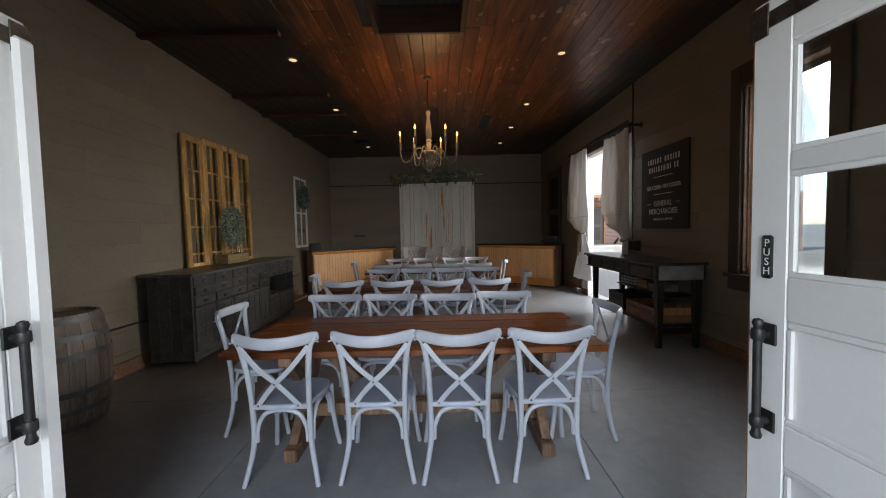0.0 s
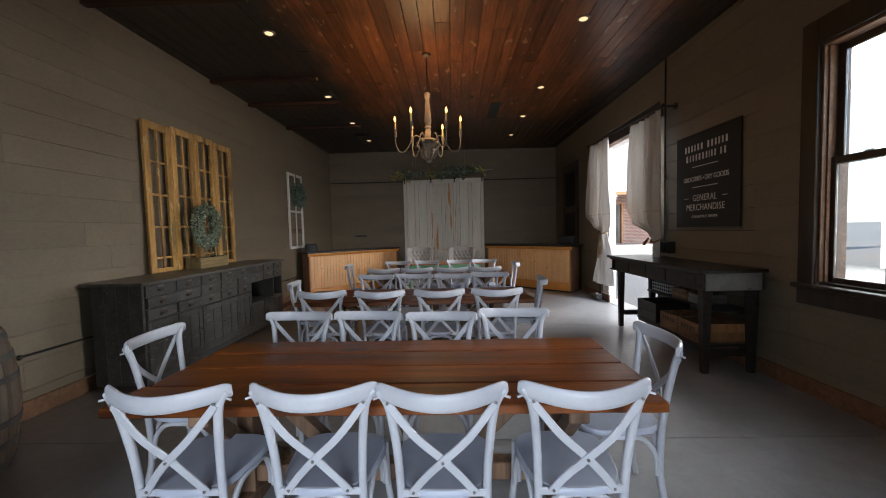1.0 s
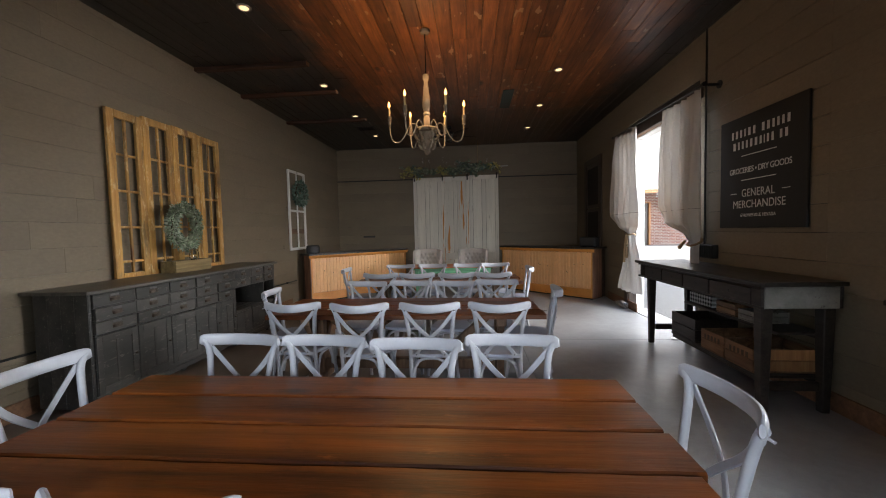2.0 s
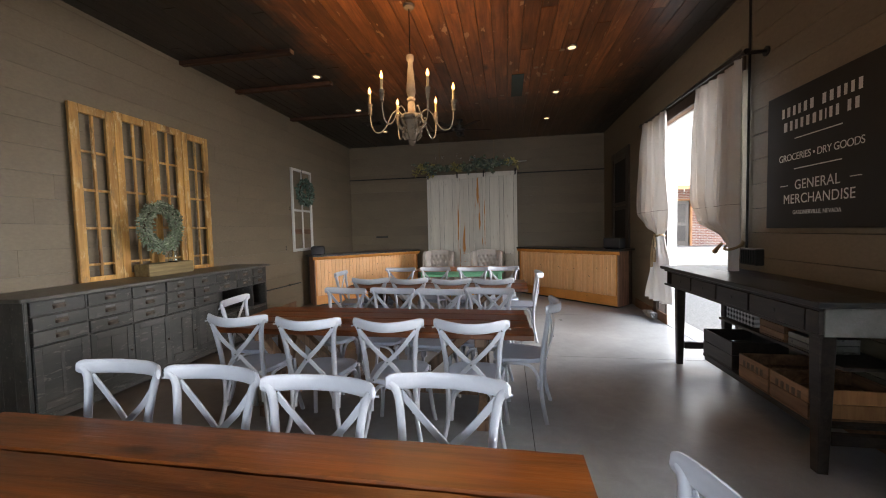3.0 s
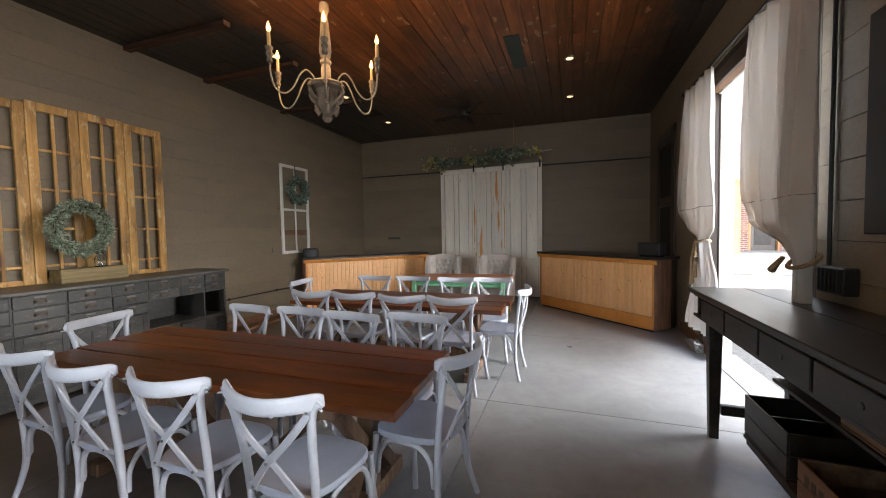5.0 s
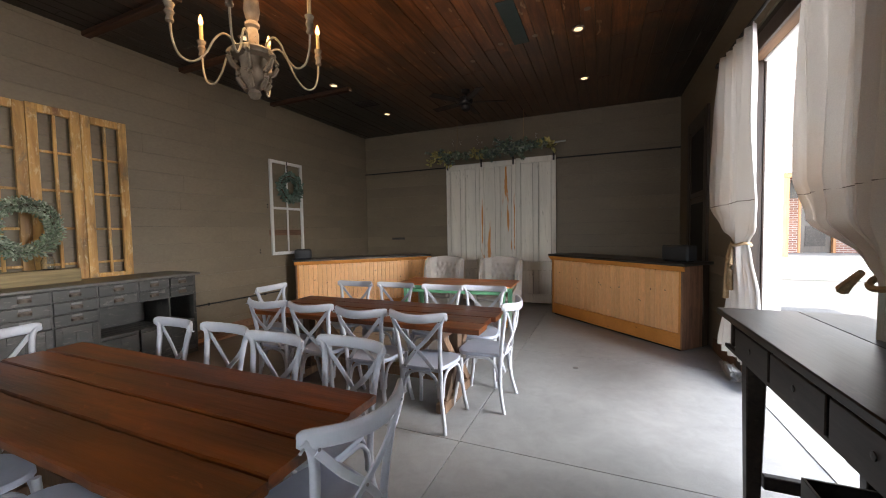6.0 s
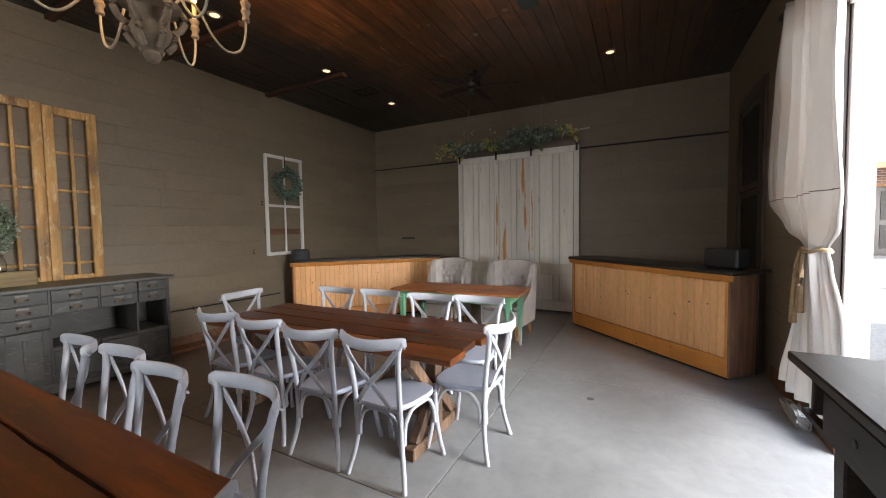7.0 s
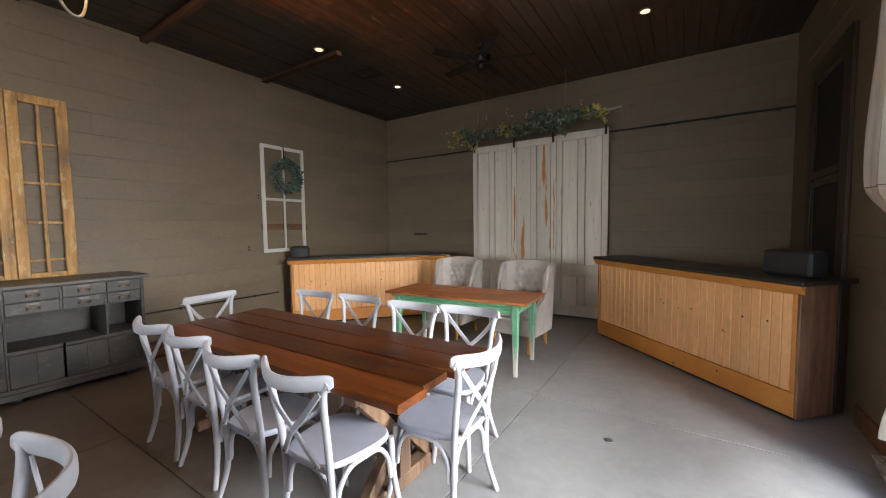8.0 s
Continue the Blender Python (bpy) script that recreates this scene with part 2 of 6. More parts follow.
M = {
    "floor": concrete_floor(),
    "ceiling": ceiling_wood(),
    "joint": surface("dark_joint", (0.03, 0.03, 0.03), (0.05, 0.05, 0.05), 0.9),
    "wall": surface("taupe_board_paint", (0.152, 0.120, 0.081), (0.190, 0.151, 0.102), 0.55, 1.6, 45, 0.2, spread=0.05, stretch=(0.6, 0.6, 1)),
    "wall_core": surface("wall_core", (0.03, 0.028, 0.025), (0.05, 0.045, 0.04), 0.9),
    "base": wood("baseboard_wood", (0.10, 0.045, 0.02), (0.22, 0.11, 0.055), "y", 0.55),
    "trim": wood("dark_trim_wood", (0.022, 0.014, 0.010), (0.05, 0.03, 0.02), "z", 0.4),
    "chair": surface("white_chair_paint", (0.345, 0.355, 0.395), (0.42, 0.43, 0.468), 0.42, 5, 90, 0.06, spread=0.05, wear=(0.38, 0.375, 0.385), wear_at=0.68, wear_scale=14, speckle=0.02),
    "seat": surface("blue_grey_seat_paint", (0.30, 0.325, 0.40), (0.375, 0.40, 0.48), 0.42, 5, 90, 0.06, spread=0.05, wear=(0.30, 0.32, 0.38), wear_at=0.68, wear_scale=14, speckle=0.02),
    "table": wood("stained_table_pine", (0.045, 0.0115, 0.0024), (0.215, 0.058, 0.0078), "x", 0.32, 0.30, 0.5, 9, knots=(0.014, 0.005, 0.003), spec=0.45, worn=(0.26, 0.085, 0.024)),
    "trestle": wood("raw_trestle_pine", (0.095, 0.052, 0.030), (0.25, 0.15, 0.09), "z", 0.6, 0.35),
    "frame": wood("worn_honey_pine", (0.33, 0.155, 0.034), (0.62, 0.36, 0.105), "z", 0.5, 0.16, 0.3, 12, knots=(0.16, 0.07, 0.03), worn=(0.67, 0.50, 0.26), worn_at=0.53),
    "side": surface("worn_charcoal_paint", (0.020, 0.0195, 0.019), (0.070, 0.065, 0.058), 0.5, 6, 70, 0.25, spread=0.3, stretch=(1, 0.25, 1), wear=(0.12, 0.108, 0.094), wear_at=0.585, wear_scale=30),
    "sidetop": wood("grey_worn_top", (0.065, 0.058, 0.05), (0.15, 0.136, 0.12), "y", 0.4, 0.15),
    "dark": surface("black_void", (0.008, 0.008, 0.008), (0.015, 0.015, 0.015), 0.8),
    "iron": surface("black_iron", (0.018, 0.018, 0.019), (0.04, 0.038, 0.036), 0.45, 8, 90, 0.2, metal=0.6),
    "brass": surface("aged_brass", (0.05, 0.038, 0.030), (0.13, 0.10, 0.078), 0.42, 30, 90, 0.15, metal=0.8),
    "orange": surface("tan_beadboard_paint", (0.74, 0.385, 0.158), (0.85, 0.475, 0.215), 0.45, 2.0, 50, 0.1, spread=0.05, stretch=(1, 1, 0.3), wear=(0.10, 0.04, 0.02), wear_at=0.705, wear_scale=10),
    "ochre": surface("ochre_trim_paint", (0.56, 0.215, 0.042), (0.70, 0.295, 0.068), 0.45, 3, 60, 0.1, spread=0.06, wear=(0.16, 0.06, 0.02), wear_at=0.68),
    "endwood": wood("counter_end_wood", (0.13, 0.062, 0.036), (0.30, 0.150, 0.088), "z", 0.5, 0.2, worn=(0.36, 0.22, 0.14)),
    "black_top": surface("black_counter_top", (0.016, 0.015, 0.015), (0.035, 0.033, 0.03), 0.42, 5, 60, 0.05),
    "patch": surface("teal_patch_paint", (0.03, 0.055, 0.055), (0.05, 0.08, 0.075), 0.6, 8),
    "bench": wood("black_stained_bench", (0.013, 0.010, 0.009), (0.042, 0.032, 0.026), "y", 0.44, 0.25, spec=0.3, worn=(0.07, 0.055, 0.045)),
    "benchtop": wood("worn_black_bench_top", (0.011, 0.009, 0.0075), (0.032, 0.025, 0.020), "y", 0.32, 0.2, 0.25, 12, spec=0.38, worn=(0.070, 0.052, 0.038)),
    "benchgrey": surface("worn_grey_bench_end", (0.15, 0.138, 0.122), (0.28, 0.262, 0.238), 0.6, 6, 60, 0.2, wear=(0.045, 0.038, 0.031), wear_at=0.60, wear_scale=11),
    "crate": wood("old_crate_wood", (0.12, 0.06, 0.03), (0.30, 0.165, 0.085), "y", 0.65, 0.25),
    "white": surface("chalky_white_paint", (0.60, 0.59, 0.575), (0.66, 0.65, 0.63), 0.5, 1.5, 60, 0.05, wear=(0.36, 0.30, 0.25), wear_at=0.76, wear_scale=7, speckle=0.02),
    "button": surface("linen_button", (0.16, 0.14, 0.125), (0.22, 0.195, 0.175), 0.9),
    "linen": surface("oatmeal_linen", (0.37, 0.335, 0.305), (0.50, 0.455, 0.42), 0.9, 4, 240, 0.3, spread=0.04),
    "leg": wood("honey_leg", (0.40, 0.19, 0.04), (0.6, 0.32, 0.09), "z", 0.4),
    "green": surface("sea_green_paint", (0.085, 0.27, 0.145), (0.15, 0.39, 0.225), 0.5, 5, 60, 0.2, wear=(0.42, 0.42, 0.36), wear_at=0.63, wear_scale=6, stretch=(1, 1, 0.4)),
    "greytip": surface("worn_leg_tip", (0.36, 0.39, 0.34), (0.50, 0.50, 0.45), 0.6, 8, wear=(0.13, 0.32, 0.19), wear_at=0.55, stretch=(1, 1, 0.3)),
    "gtop": wood("red_table_top", (0.22, 0.062, 0.017), (0.50, 0.175, 0.05), "x", 0.34, 0.25, knots=(0.05, 0.015, 0.008), worn=(0.16, 0.05, 0.02)),
    "barrel": wood("weathered_oak", (0.12, 0.085, 0.06), (0.30, 0.235, 0.18), "z", 0.65, 0.2, 0.3),
    "hoop": surface("galvanised_hoop", (0.10, 0.10, 0.10), (0.2, 0.195, 0.19), 0.5, 9, 60, 0.2, metal=0.7),
    "sign": surface("chalkboard_black", (0.006, 0.006, 0.006), (0.012, 0.012, 0.012), 0.6, 3, 80, 0.08),
    "letter": surface("sign_paint", (0.58, 0.57, 0.55), (0.68, 0.67, 0.65), 0.6),
    "leaf": surface("eucalyptus_leaf", (0.091, 0.140, 0.079), (0.244, 0.317, 0.207), 0.6, 9, 60, 0.1, per="island", spread=0.5),
    "leafdark": surface("dark_blue_green_leaf", (0.055, 0.095, 0.076), (0.165, 0.232, 0.189), 0.6, 9, 60, 0.1, per="island", spread=0.5),
    "leafpale": surface("dusty_leaf", (0.172, 0.207, 0.149), (0.380, 0.425, 0.333), 0.65, 9, 60, 0.1, per="island", spread=0.45),
    "leafyellow": surface("yellow_leaf", (0.345, 0.310, 0.103), (0.529, 0.460, 0.172), 0.6, 9, 60, 0.1, per="island", spread=0.4),
    "twig": surface("twig_bark", (0.06, 0.04, 0.025), (0.12, 0.085, 0.05), 0.8, 30),
    "rope": surface("jute_rope", (0.25, 0.17, 0.09), (0.38, 0.27, 0.16), 0.9, 40, 200, 0.4),
    "planter": wood("mossy_box_wood", (0.14, 0.10, 0.04), (0.32, 0.24, 0.11), "y", 0.6, 0.2),
    "grey_wood": surface("whitewashed_turned_wood", (0.115, 0.084, 0.056), (0.22, 0.165, 0.115), 0.7, 9, 60, 0.3, wear=(0.12, 0.08, 0.05), wear_at=0.6, wear_scale=14),
    "turned": surface("tan_turned_wood", (0.33, 0.235, 0.145), (0.50, 0.375, 0.25), 0.6, 9, 60, 0.3, wear=(0.14, 0.10, 0.07), wear_at=0.62, wear_scale=14),
    "wire": surface("cream_painted_wire", (0.24, 0.195, 0.14), (0.36, 0.30, 0.22), 0.6, 20, 90, 0.1),
    "candle": surface("candle_sleeve", (0.55, 0.38, 0.17), (0.66, 0.48, 0.24), 0.6, 10),
    "flame": glow("candle_bulb", (1.0, 0.46, 0.10), 1.3),
    "spot": glow("downlight_lens", (1.0, 0.68, 0.36), 0.24),
    "spot_trim": surface("downlight_trim", (0.22, 0.17, 0.13), (0.3, 0.24, 0.19), 0.5, 12),
    "beam": wood("old_beam", (0.026, 0.011, 0.006), (0.095, 0.036, 0.016), "x", 0.6, 0.2, 0.3),
    "speaker": surface("charcoal_plastic", (0.013, 0.014, 0.016), (0.022, 0.023, 0.026), 0.6, 12, 200, 0.1),
    "pane": glass("window_glass"),
    "stucco": surface("white_stucco", (0.66, 0.65, 0.62), (0.76, 0.75, 0.72), 0.9, 2, 60, 0.2),
    "dock": surface("dock_concrete", (0.24, 0.235, 0.22), (0.38, 0.37, 0.35), 0.9, 2.5, 50, 0.3),
    "gravel": surface("gravel_ground", (0.055, 0.053, 0.05), (0.15, 0.145, 0.138), 0.95, 30, 120, 0.8),
    "extwood": wood("orange_post_wood", (0.30, 0.13, 0.05), (0.48, 0.24, 0.10), "z", 0.6),
    "roof": surface("roof_felt", (0.06, 0.06, 0.06), (0.1, 0.1, 0.1), 0.9),
}


def cotton():
    """Thin cream cotton: lets some light through, faint rust stain in places."""
    m, n, l, p = node_mat("cream_cotton")
    tc = n.new("ShaderNodeTexCoord")
    weave = noise_tex(n, l, tc.outputs["Object"], 240, 2, 0.5)
    stain = noise_tex(n, l, tc.outputs["Object"], 1.6, 5, 0.6)
    col = ramp2(n, l, weave, (0.62, 0.60, 0.58), (0.71, 0.69, 0.67), 0.3, 0.7)
    col = mixc(n, l, ramp2(n, l, stain, (0, 0, 0), (0.45, 0.45, 0.45), 0.5, 0.75), col, (0.64, 0.51, 0.40))
    l.new(col, p.inputs["Base Color"])
    p.inputs["Roughness"].default_value = 0.9
    bump_to(n, l, p, weave, 0.15, 0.001)
    tr = n.new("ShaderNodeBsdfTranslucent")
    l.new(col, tr.inputs["Color"])
    mx = n.new("ShaderNodeMixShader")
    mx.inputs[0].default_value = 0.27
    l.new(p.outputs[0], mx.inputs[1])
    l.new(tr.outputs[0], mx.inputs[2])
    l.new(mx.outputs[0], n["Material Output"].inputs["Surface"])
    return m


M["curtain"] = cotton()


def checked_cloth():
    """Black and white gingham, squares of 22 mm."""
    m, n, l, p = node_mat("checked_cloth")
    tc = n.new("ShaderNodeTexCoord")
    sep = n.new("ShaderNodeSeparateXYZ")
    l.new(tc.outputs["Object"], sep.inputs[0])
    total = n.new("ShaderNodeMath")
    for k, axis in enumerate(("Y", "Z")):
        wave = n.new("ShaderNodeMath")
        wave.operation = "WRAP"
        wave.inputs[1].default_value, wave.inputs[2].default_value = 0.044, 0.0
        l.new(sep.outputs[axis], wave.inputs[0])
        step = n.new("ShaderNodeMath")
        step.operation = "GREATER_THAN"
        step.inputs[1].default_value = 0.022
        l.new(wave.outputs[0], step.inputs[0])
        l.new(step.outputs[0], total.inputs[k])
    half = n.new("ShaderNodeMath")
    half.operation = "MULTIPLY"
    half.inputs[1].default_value = 0.5
    l.new(total.outputs[0], half.inputs[0])
    l.new(ramp2(n, l, half.outputs[0], (0.62, 0.61, 0.60), (0.015, 0.015, 0.016), 0.0, 1.0), p.inputs["Base Color"])
    p.inputs["Roughness"].default_value = 0.9
    return m


M["check"] = checked_cloth()


def cracked_paint(name, base, pale, bare, bare_at, strips=()):
    """Old oil paint on boards: upright cracks, chips down to the wood, grey dirt in runs; strips (x, half width, z0, z1) are flaked bare."""
    m, n, l, p = node_mat(name)
    vec, rnd = coords(n, l, (1, 1, 0.10))
    iso, _ = coords(n, l, (1, 1, 0.45))
    runs = noise_tex(n, l, vec, 7, 6, 0.65)
    col = ramp2(n, l, runs, base, pale, 0.3, 0.7)
    col = mixc(n, l, 1.0, col, ramp2(n, l, rnd, (0.9,) * 3, (1.06,) * 3, 0.0, 1.0), "MULTIPLY")
    crack = noise_tex(n, l, vec, 48, 5, 0.7, 0.8)
    cm = ramp2(n, l, crack, (0, 0, 0), (0.75, 0.75, 0.75), 0.618, 0.685)
    col = mixc(n, l, cm, col, (0.20, 0.165, 0.125))
    chips = noise_tex(n, l, iso, 9, 9, 0.75, 0.5)
    km = ramp2(n, l, chips, (0, 0, 0), (1, 1, 1), 0.675, 0.70)
    col = mixc(n, l, km, col, (0.27, 0.22, 0.16))
    big = noise_tex(n, l, vec, 5, 7, 0.7, 0.6)
    bm_ = ramp2(n, l, big, (0, 0, 0), (1, 1, 1), bare_at, bare_at + 0.03)
    col = mixc(n, l, bm_, col, bare)
    if strips:
        tc = n.new("ShaderNodeTexCoord")
        flake = noise_tex(n, l, vec, 16, 7, 0.7, 0.5)
        for x0, half, z0, z1 in strips:
            # an upright ellipse, eaten into by the flake noise
            far = n.new("ShaderNodeVectorMath")
            far.operation = "LENGTH"
            mp = n.new("ShaderNodeMapping")
            mp.inputs["Scale"].default_value = (1 / half, 0, 2 / (z1 - z0))
            mp.inputs["Location"].default_value = (-x0 / half, 0, -(z0 + z1) / (z1 - z0))
            l.new(tc.outputs["Object"], mp.inputs["Vector"])
            l.new(mp.outputs["Vector"], far.inputs[0])
            hit = n.new("ShaderNodeMath")
            hit.operation = "SUBTRACT"
            l.new(flake, hit.inputs[0])
            sc_ = n.new("ShaderNodeMath")
            sc_.operation = "MULTIPLY"
            sc_.inputs[1].default_value = 0.22
            l.new(far.outputs["Value"], sc_.inputs[0])
            l.new(sc_.outputs[0], hit.inputs[1])
            col = mixc(n, l, ramp2(n, l, hit.outputs[0], (0, 0, 0), (1, 1, 1), 0.335, 0.365), col, bare)
    l.new(col, p.inputs["Base Color"])
    p.inputs["Roughness"].default_value = 0.62
    bump_to(n, l, p, crack, 0.4, 0.004)
    return m


def worn_green():
    """Green leg paint, scuffed away to grey wood near the foot."""
    m, n, l, p = node_mat("scuffed_green_leg")
    vec, rnd = coords(n, l, (1, 1, 0.35))
    tc = n.new("ShaderNodeTexCoord")
    sep = n.new("ShaderNodeSeparateXYZ")
    l.new(tc.outputs["Object"], sep.inputs[0])
    mr = n.new("ShaderNodeMapRange")
    for k, v in (("From Min", 0.50), ("From Max", 0.04), ("To Min", -0.25), ("To Max", 0.4)):
        mr.inputs[k].default_value = v
    l.new(sep.outputs["Z"], mr.inputs["Value"])
    scuff = noise_tex(n, l, vec, 9, 8, 0.72)
    ad = n.new("ShaderNodeMath")
    l.new(mr.outputs[0], ad.inputs[0])
    l.new(scuff, ad.inputs[1])
    col = ramp2(n, l, noise_tex(n, l, vec, 5, 6, 0.6), (0.085, 0.25, 0.14), (0.14, 0.35, 0.21), 0.3, 0.7)
    col = mixc(n, l, ramp2(n, l, ad.outputs[0], (0, 0, 0), (1, 1, 1), 0.5, 0.78), col, (0.40, 0.41, 0.37))
    l.new(col, p.inputs["Base Color"])
    p.inputs["Roughness"].default_value = 0.5
    return m


M["greenleg"] = worn_green()
M["barn"] = cracked_paint("peeling_white_paint", (0.68, 0.645, 0.575), (0.86, 0.825, 0.745), (0.42, 0.19, 0.07), 0.70)
M["barn_peel"] = cracked_paint("peeling_to_orange_wood", (0.66, 0.62, 0.55), (0.84, 0.80, 0.715), (0.60, 0.25, 0.065), 0.655, ((0.565, 0.040, 2.05, 3.0), (0.595, 0.030, 1.35, 2.55), (0.19, 0.045, 0.70, 1.75), (0.735, 0.016, 1.0, 2.3), (0.045, 0.018, 0.9, 2.4)))


# ---- helpers for meshes ----
def part(name, bm, material, parent=None, label="", smooth=False, recalc=True):
    """Links a bmesh as one mesh object, under a thing or a part."""
    if recalc:
        bmesh.ops.recalc_face_normals(bm, faces=bm.faces)
    me = bpy.data.meshes.new(name)
    bm.to_mesh(me)
    bm.free()
    me.materials.append(M[material])
    if smooth:
        me.polygons.foreach_set("use_smooth", [True] * len(me.polygons))
        me.set_sharp_from_angle(angle=radians(42))
    ob = new(name, me)
    if parent is not None:
        ob.parent = parent
    if label:
        ob["label"] = label
    return ob


def thing(name, m, label, category, group="", kind=""):
    e = new(name)
    e.empty_display_size = 0.05
    e.matrix_world = m
    return tagged(e, label, category, group, kind)


def box(x0, x1, y0, y1, z0, z1, c=0.004, bm=None):
    """A box with chamfered edges."""
    bm = bm or bmesh.new()
    made = bmesh.ops.create_cube(bm, size=1.0, matrix=Matrix.LocRotScale(((x0 + x1) / 2, (y0 + y1) / 2, (z0 + z1) / 2), None, (abs(x1 - x0), abs(y1 - y0), abs(z1 - z0))))
    if c:
        edges = list({e for v in made["verts"] for e in v.link_edges})
        bmesh.ops.bevel(bm, geom=edges, offset=c, segments=1, affect="EDGES")
    return bm


def beam_between(a, b, w, h, c=0.004, bm=None, up=(0, 0, 1)):
    """A squared timber from a to b."""
    a, b = Vector(a), Vector(b)
    d = (b - a).normalized()
    side = d.cross(Vector(up)).normalized()
    top = side.cross(d)
    m = Matrix((side, d, top)).transposed().to_4x4()
    m.translation = (a + b) / 2
    out = bm or bmesh.new()
    made = bmesh.ops.create_cube(out, size=1.0, matrix=m @ Matrix.Diagonal((w, (b - a).length, h, 1)))
    if c:
        edges = list({e for v in made["verts"] for e in v.link_edges})
        bmesh.ops.bevel(out, geom=edges, offset=c, segments=1, affect="EDGES")
    return out


def sweep(points, profile, bm=None, closed=False, ref=(0, 0, 1), scales=None):
    """Sweeps a closed profile (pairs) along points; ref sets which way the profile's second axis leans."""
    bm = bm or bmesh.new()
    pts = [Vector(p) for p in points]
    rings = []
    k = len(pts)
    for i, p in enumerate(pts):
        a, b = pts[i - 1] if (i or closed) else p, pts[(i + 1) % k] if (i < k - 1 or closed) else p
        d = (b - a).normalized()
        u = d.cross(Vector(ref))
        if u.length < 1e-4:
            u = d.cross(Vector((0.3, 1, 0.2)))
        u.normalize()
        v = u.cross(d)
        s = scales[i] if scales else 1.0
        rings.append([bm.verts.new(p + u * (q[0] * s) + v * (q[1] * s)) for q in profile])
    n = len(profile)
    for i in range(k if closed else k - 1):
        r, t = rings[i], rings[(i + 1) % k]
        for j in range(n):
            bm.faces.new((r[j], r[(j + 1) % n], t[(j + 1) % n], t[j]))
    if not closed:
        bm.faces.new(rings[0][::-1])
        bm.faces.new(rings[-1])
    return bm


def circle(r, n=8):
    return [(r * math.cos(2 * math.pi * i / n), r * math.sin(2 * math.pi * i / n)) for i in range(n)]


def rect(w, h, c=0.0):
    if not c:
        return [(-w / 2, -h / 2), (w / 2, -h / 2), (w / 2, h / 2), (-w / 2, h / 2)]
    a, b = w / 2, h / 2
    return [(-a + c, -b), (a - c, -b), (a, -b + c), (a, b - c), (a - c, b), (-a + c, b), (-a, b - c), (-a, -b + c)]


def smooth_line(points, n=5):
    """A Catmull-Rom line through the points."""
    p = [Vector(q) for q in points]
    p = [p[0] * 2 - p[1]] + p + [p[-1] * 2 - p[-2]]
    out = []
    for i in range(1, len(p) - 2):
        for j in range(n):
            t = j / n
            a, b, c, d = p[i - 1], p[i], p[i + 1], p[i + 2]
            out.append(0.5 * (2 * b + (c - a) * t + (2 * a - 5 * b + 4 * c - d) * t * t + (3 * b - a - 3 * c + d) * t ** 3))
    out.append(p[-2])
    return out


def lathe(profile, n=20, bm=None, centre=(0, 0), ring=False):
    """Turns a profile of (radius, z) about the upright axis; ring: the profile closes on itself."""
    bm = bm or bmesh.new()
    rings = []
    for r, z in profile:
        rings.append([bm.verts.new((centre[0] + r * math.cos(2 * math.pi * i / n), centre[1] + r * math.sin(2 * math.pi * i / n), z)) for i in range(n)])
    for a, b in zip(rings, rings[1:] + (rings[:1] if ring else [])):
        for i in range(n):
            bm.faces.new((a[i], a[(i + 1) % n], b[(i + 1) % n], b[i]))
    if not ring:
        bm.faces.new(rings[0][::-1])
        bm.faces.new(rings[-1])
    return bm


def moved(bm, m):
    bmesh.ops.transform(bm, matrix=m, verts=bm.verts)
    return bm


# ---- the large structure ----
XL, XR, YF, YE, ZC = -3.46, 3.16, 0.22, 11.93, 3.82
SKIN, CORE = 0.022, 0.22
ROW = 0.235
SIDE_DOOR = (6.46, 8.60, 0.0, 3.08)
WINDOW = (3.19, 4.08, 0.98, 2.93)
DOORWAY = (-1.40, 1.14, 0.0, 2.52)


def wall_core(name, axis, at0, at1, u0, u1, holes, label):
    """A thick wall along x or y, cut through at its openings (u0, u1, z0, z1)."""
    bm = bmesh.new()

    def slab(a, b, z0, z1):
        if b - a > 1e-4 and z1 - z0 > 1e-4:
            if axis == "y":
                box(at0, at1, a, b, z0, z1, 0, bm)
            else:
                box(a, b, at0, at1, z0, z1, 0, bm)

    u = u0
    for a, b, z0, z1 in sorted(holes):
        slab(u, a, -0.04, ZC + 0.2)
        slab(a, b, -0.04, z0 - 0.002)
        slab(a, b, z1, ZC + 0.2)
        u = b
    slab(u, u1, -0.04, ZC + 0.2)
    return tagged(part(name, bm, "wall_core"), label, "wall", kind="structure")


wall_west = wall_core("wall_west", "y", XL - CORE, XL - SKIN, -0.02, YE + CORE, [], "taupe painted horizontal board wall, worn")
wall_east = wall_core("wall_east", "y", XR + SKIN, XR + CORE, -0.02, YE + CORE, [SIDE_DOOR, WINDOW], "taupe board wall with a curtained side doorway and window")
wall_north = wall_core("wall_north", "x", YE + SKIN, YE + CORE, XL - SKIN, XR + SKIN, [], "taupe board end wall behind hanging barn doors")
wall_south = wall_core("wall_south", "x", 0.0, YF - SKIN, XL - SKIN, XR + SKIN, [DOORWAY], "board wall with the open double front doorway")

# ground outside, one sheet
bm = bmesh.new()
bmesh.ops.create_grid(bm, x_segments=8, y_segments=8, size=400)
tagged(part("ground", moved(bm, pose(0, 0, -0.05)), "gravel"), "pale grey gravel yard around the building", "ground", kind="structure")
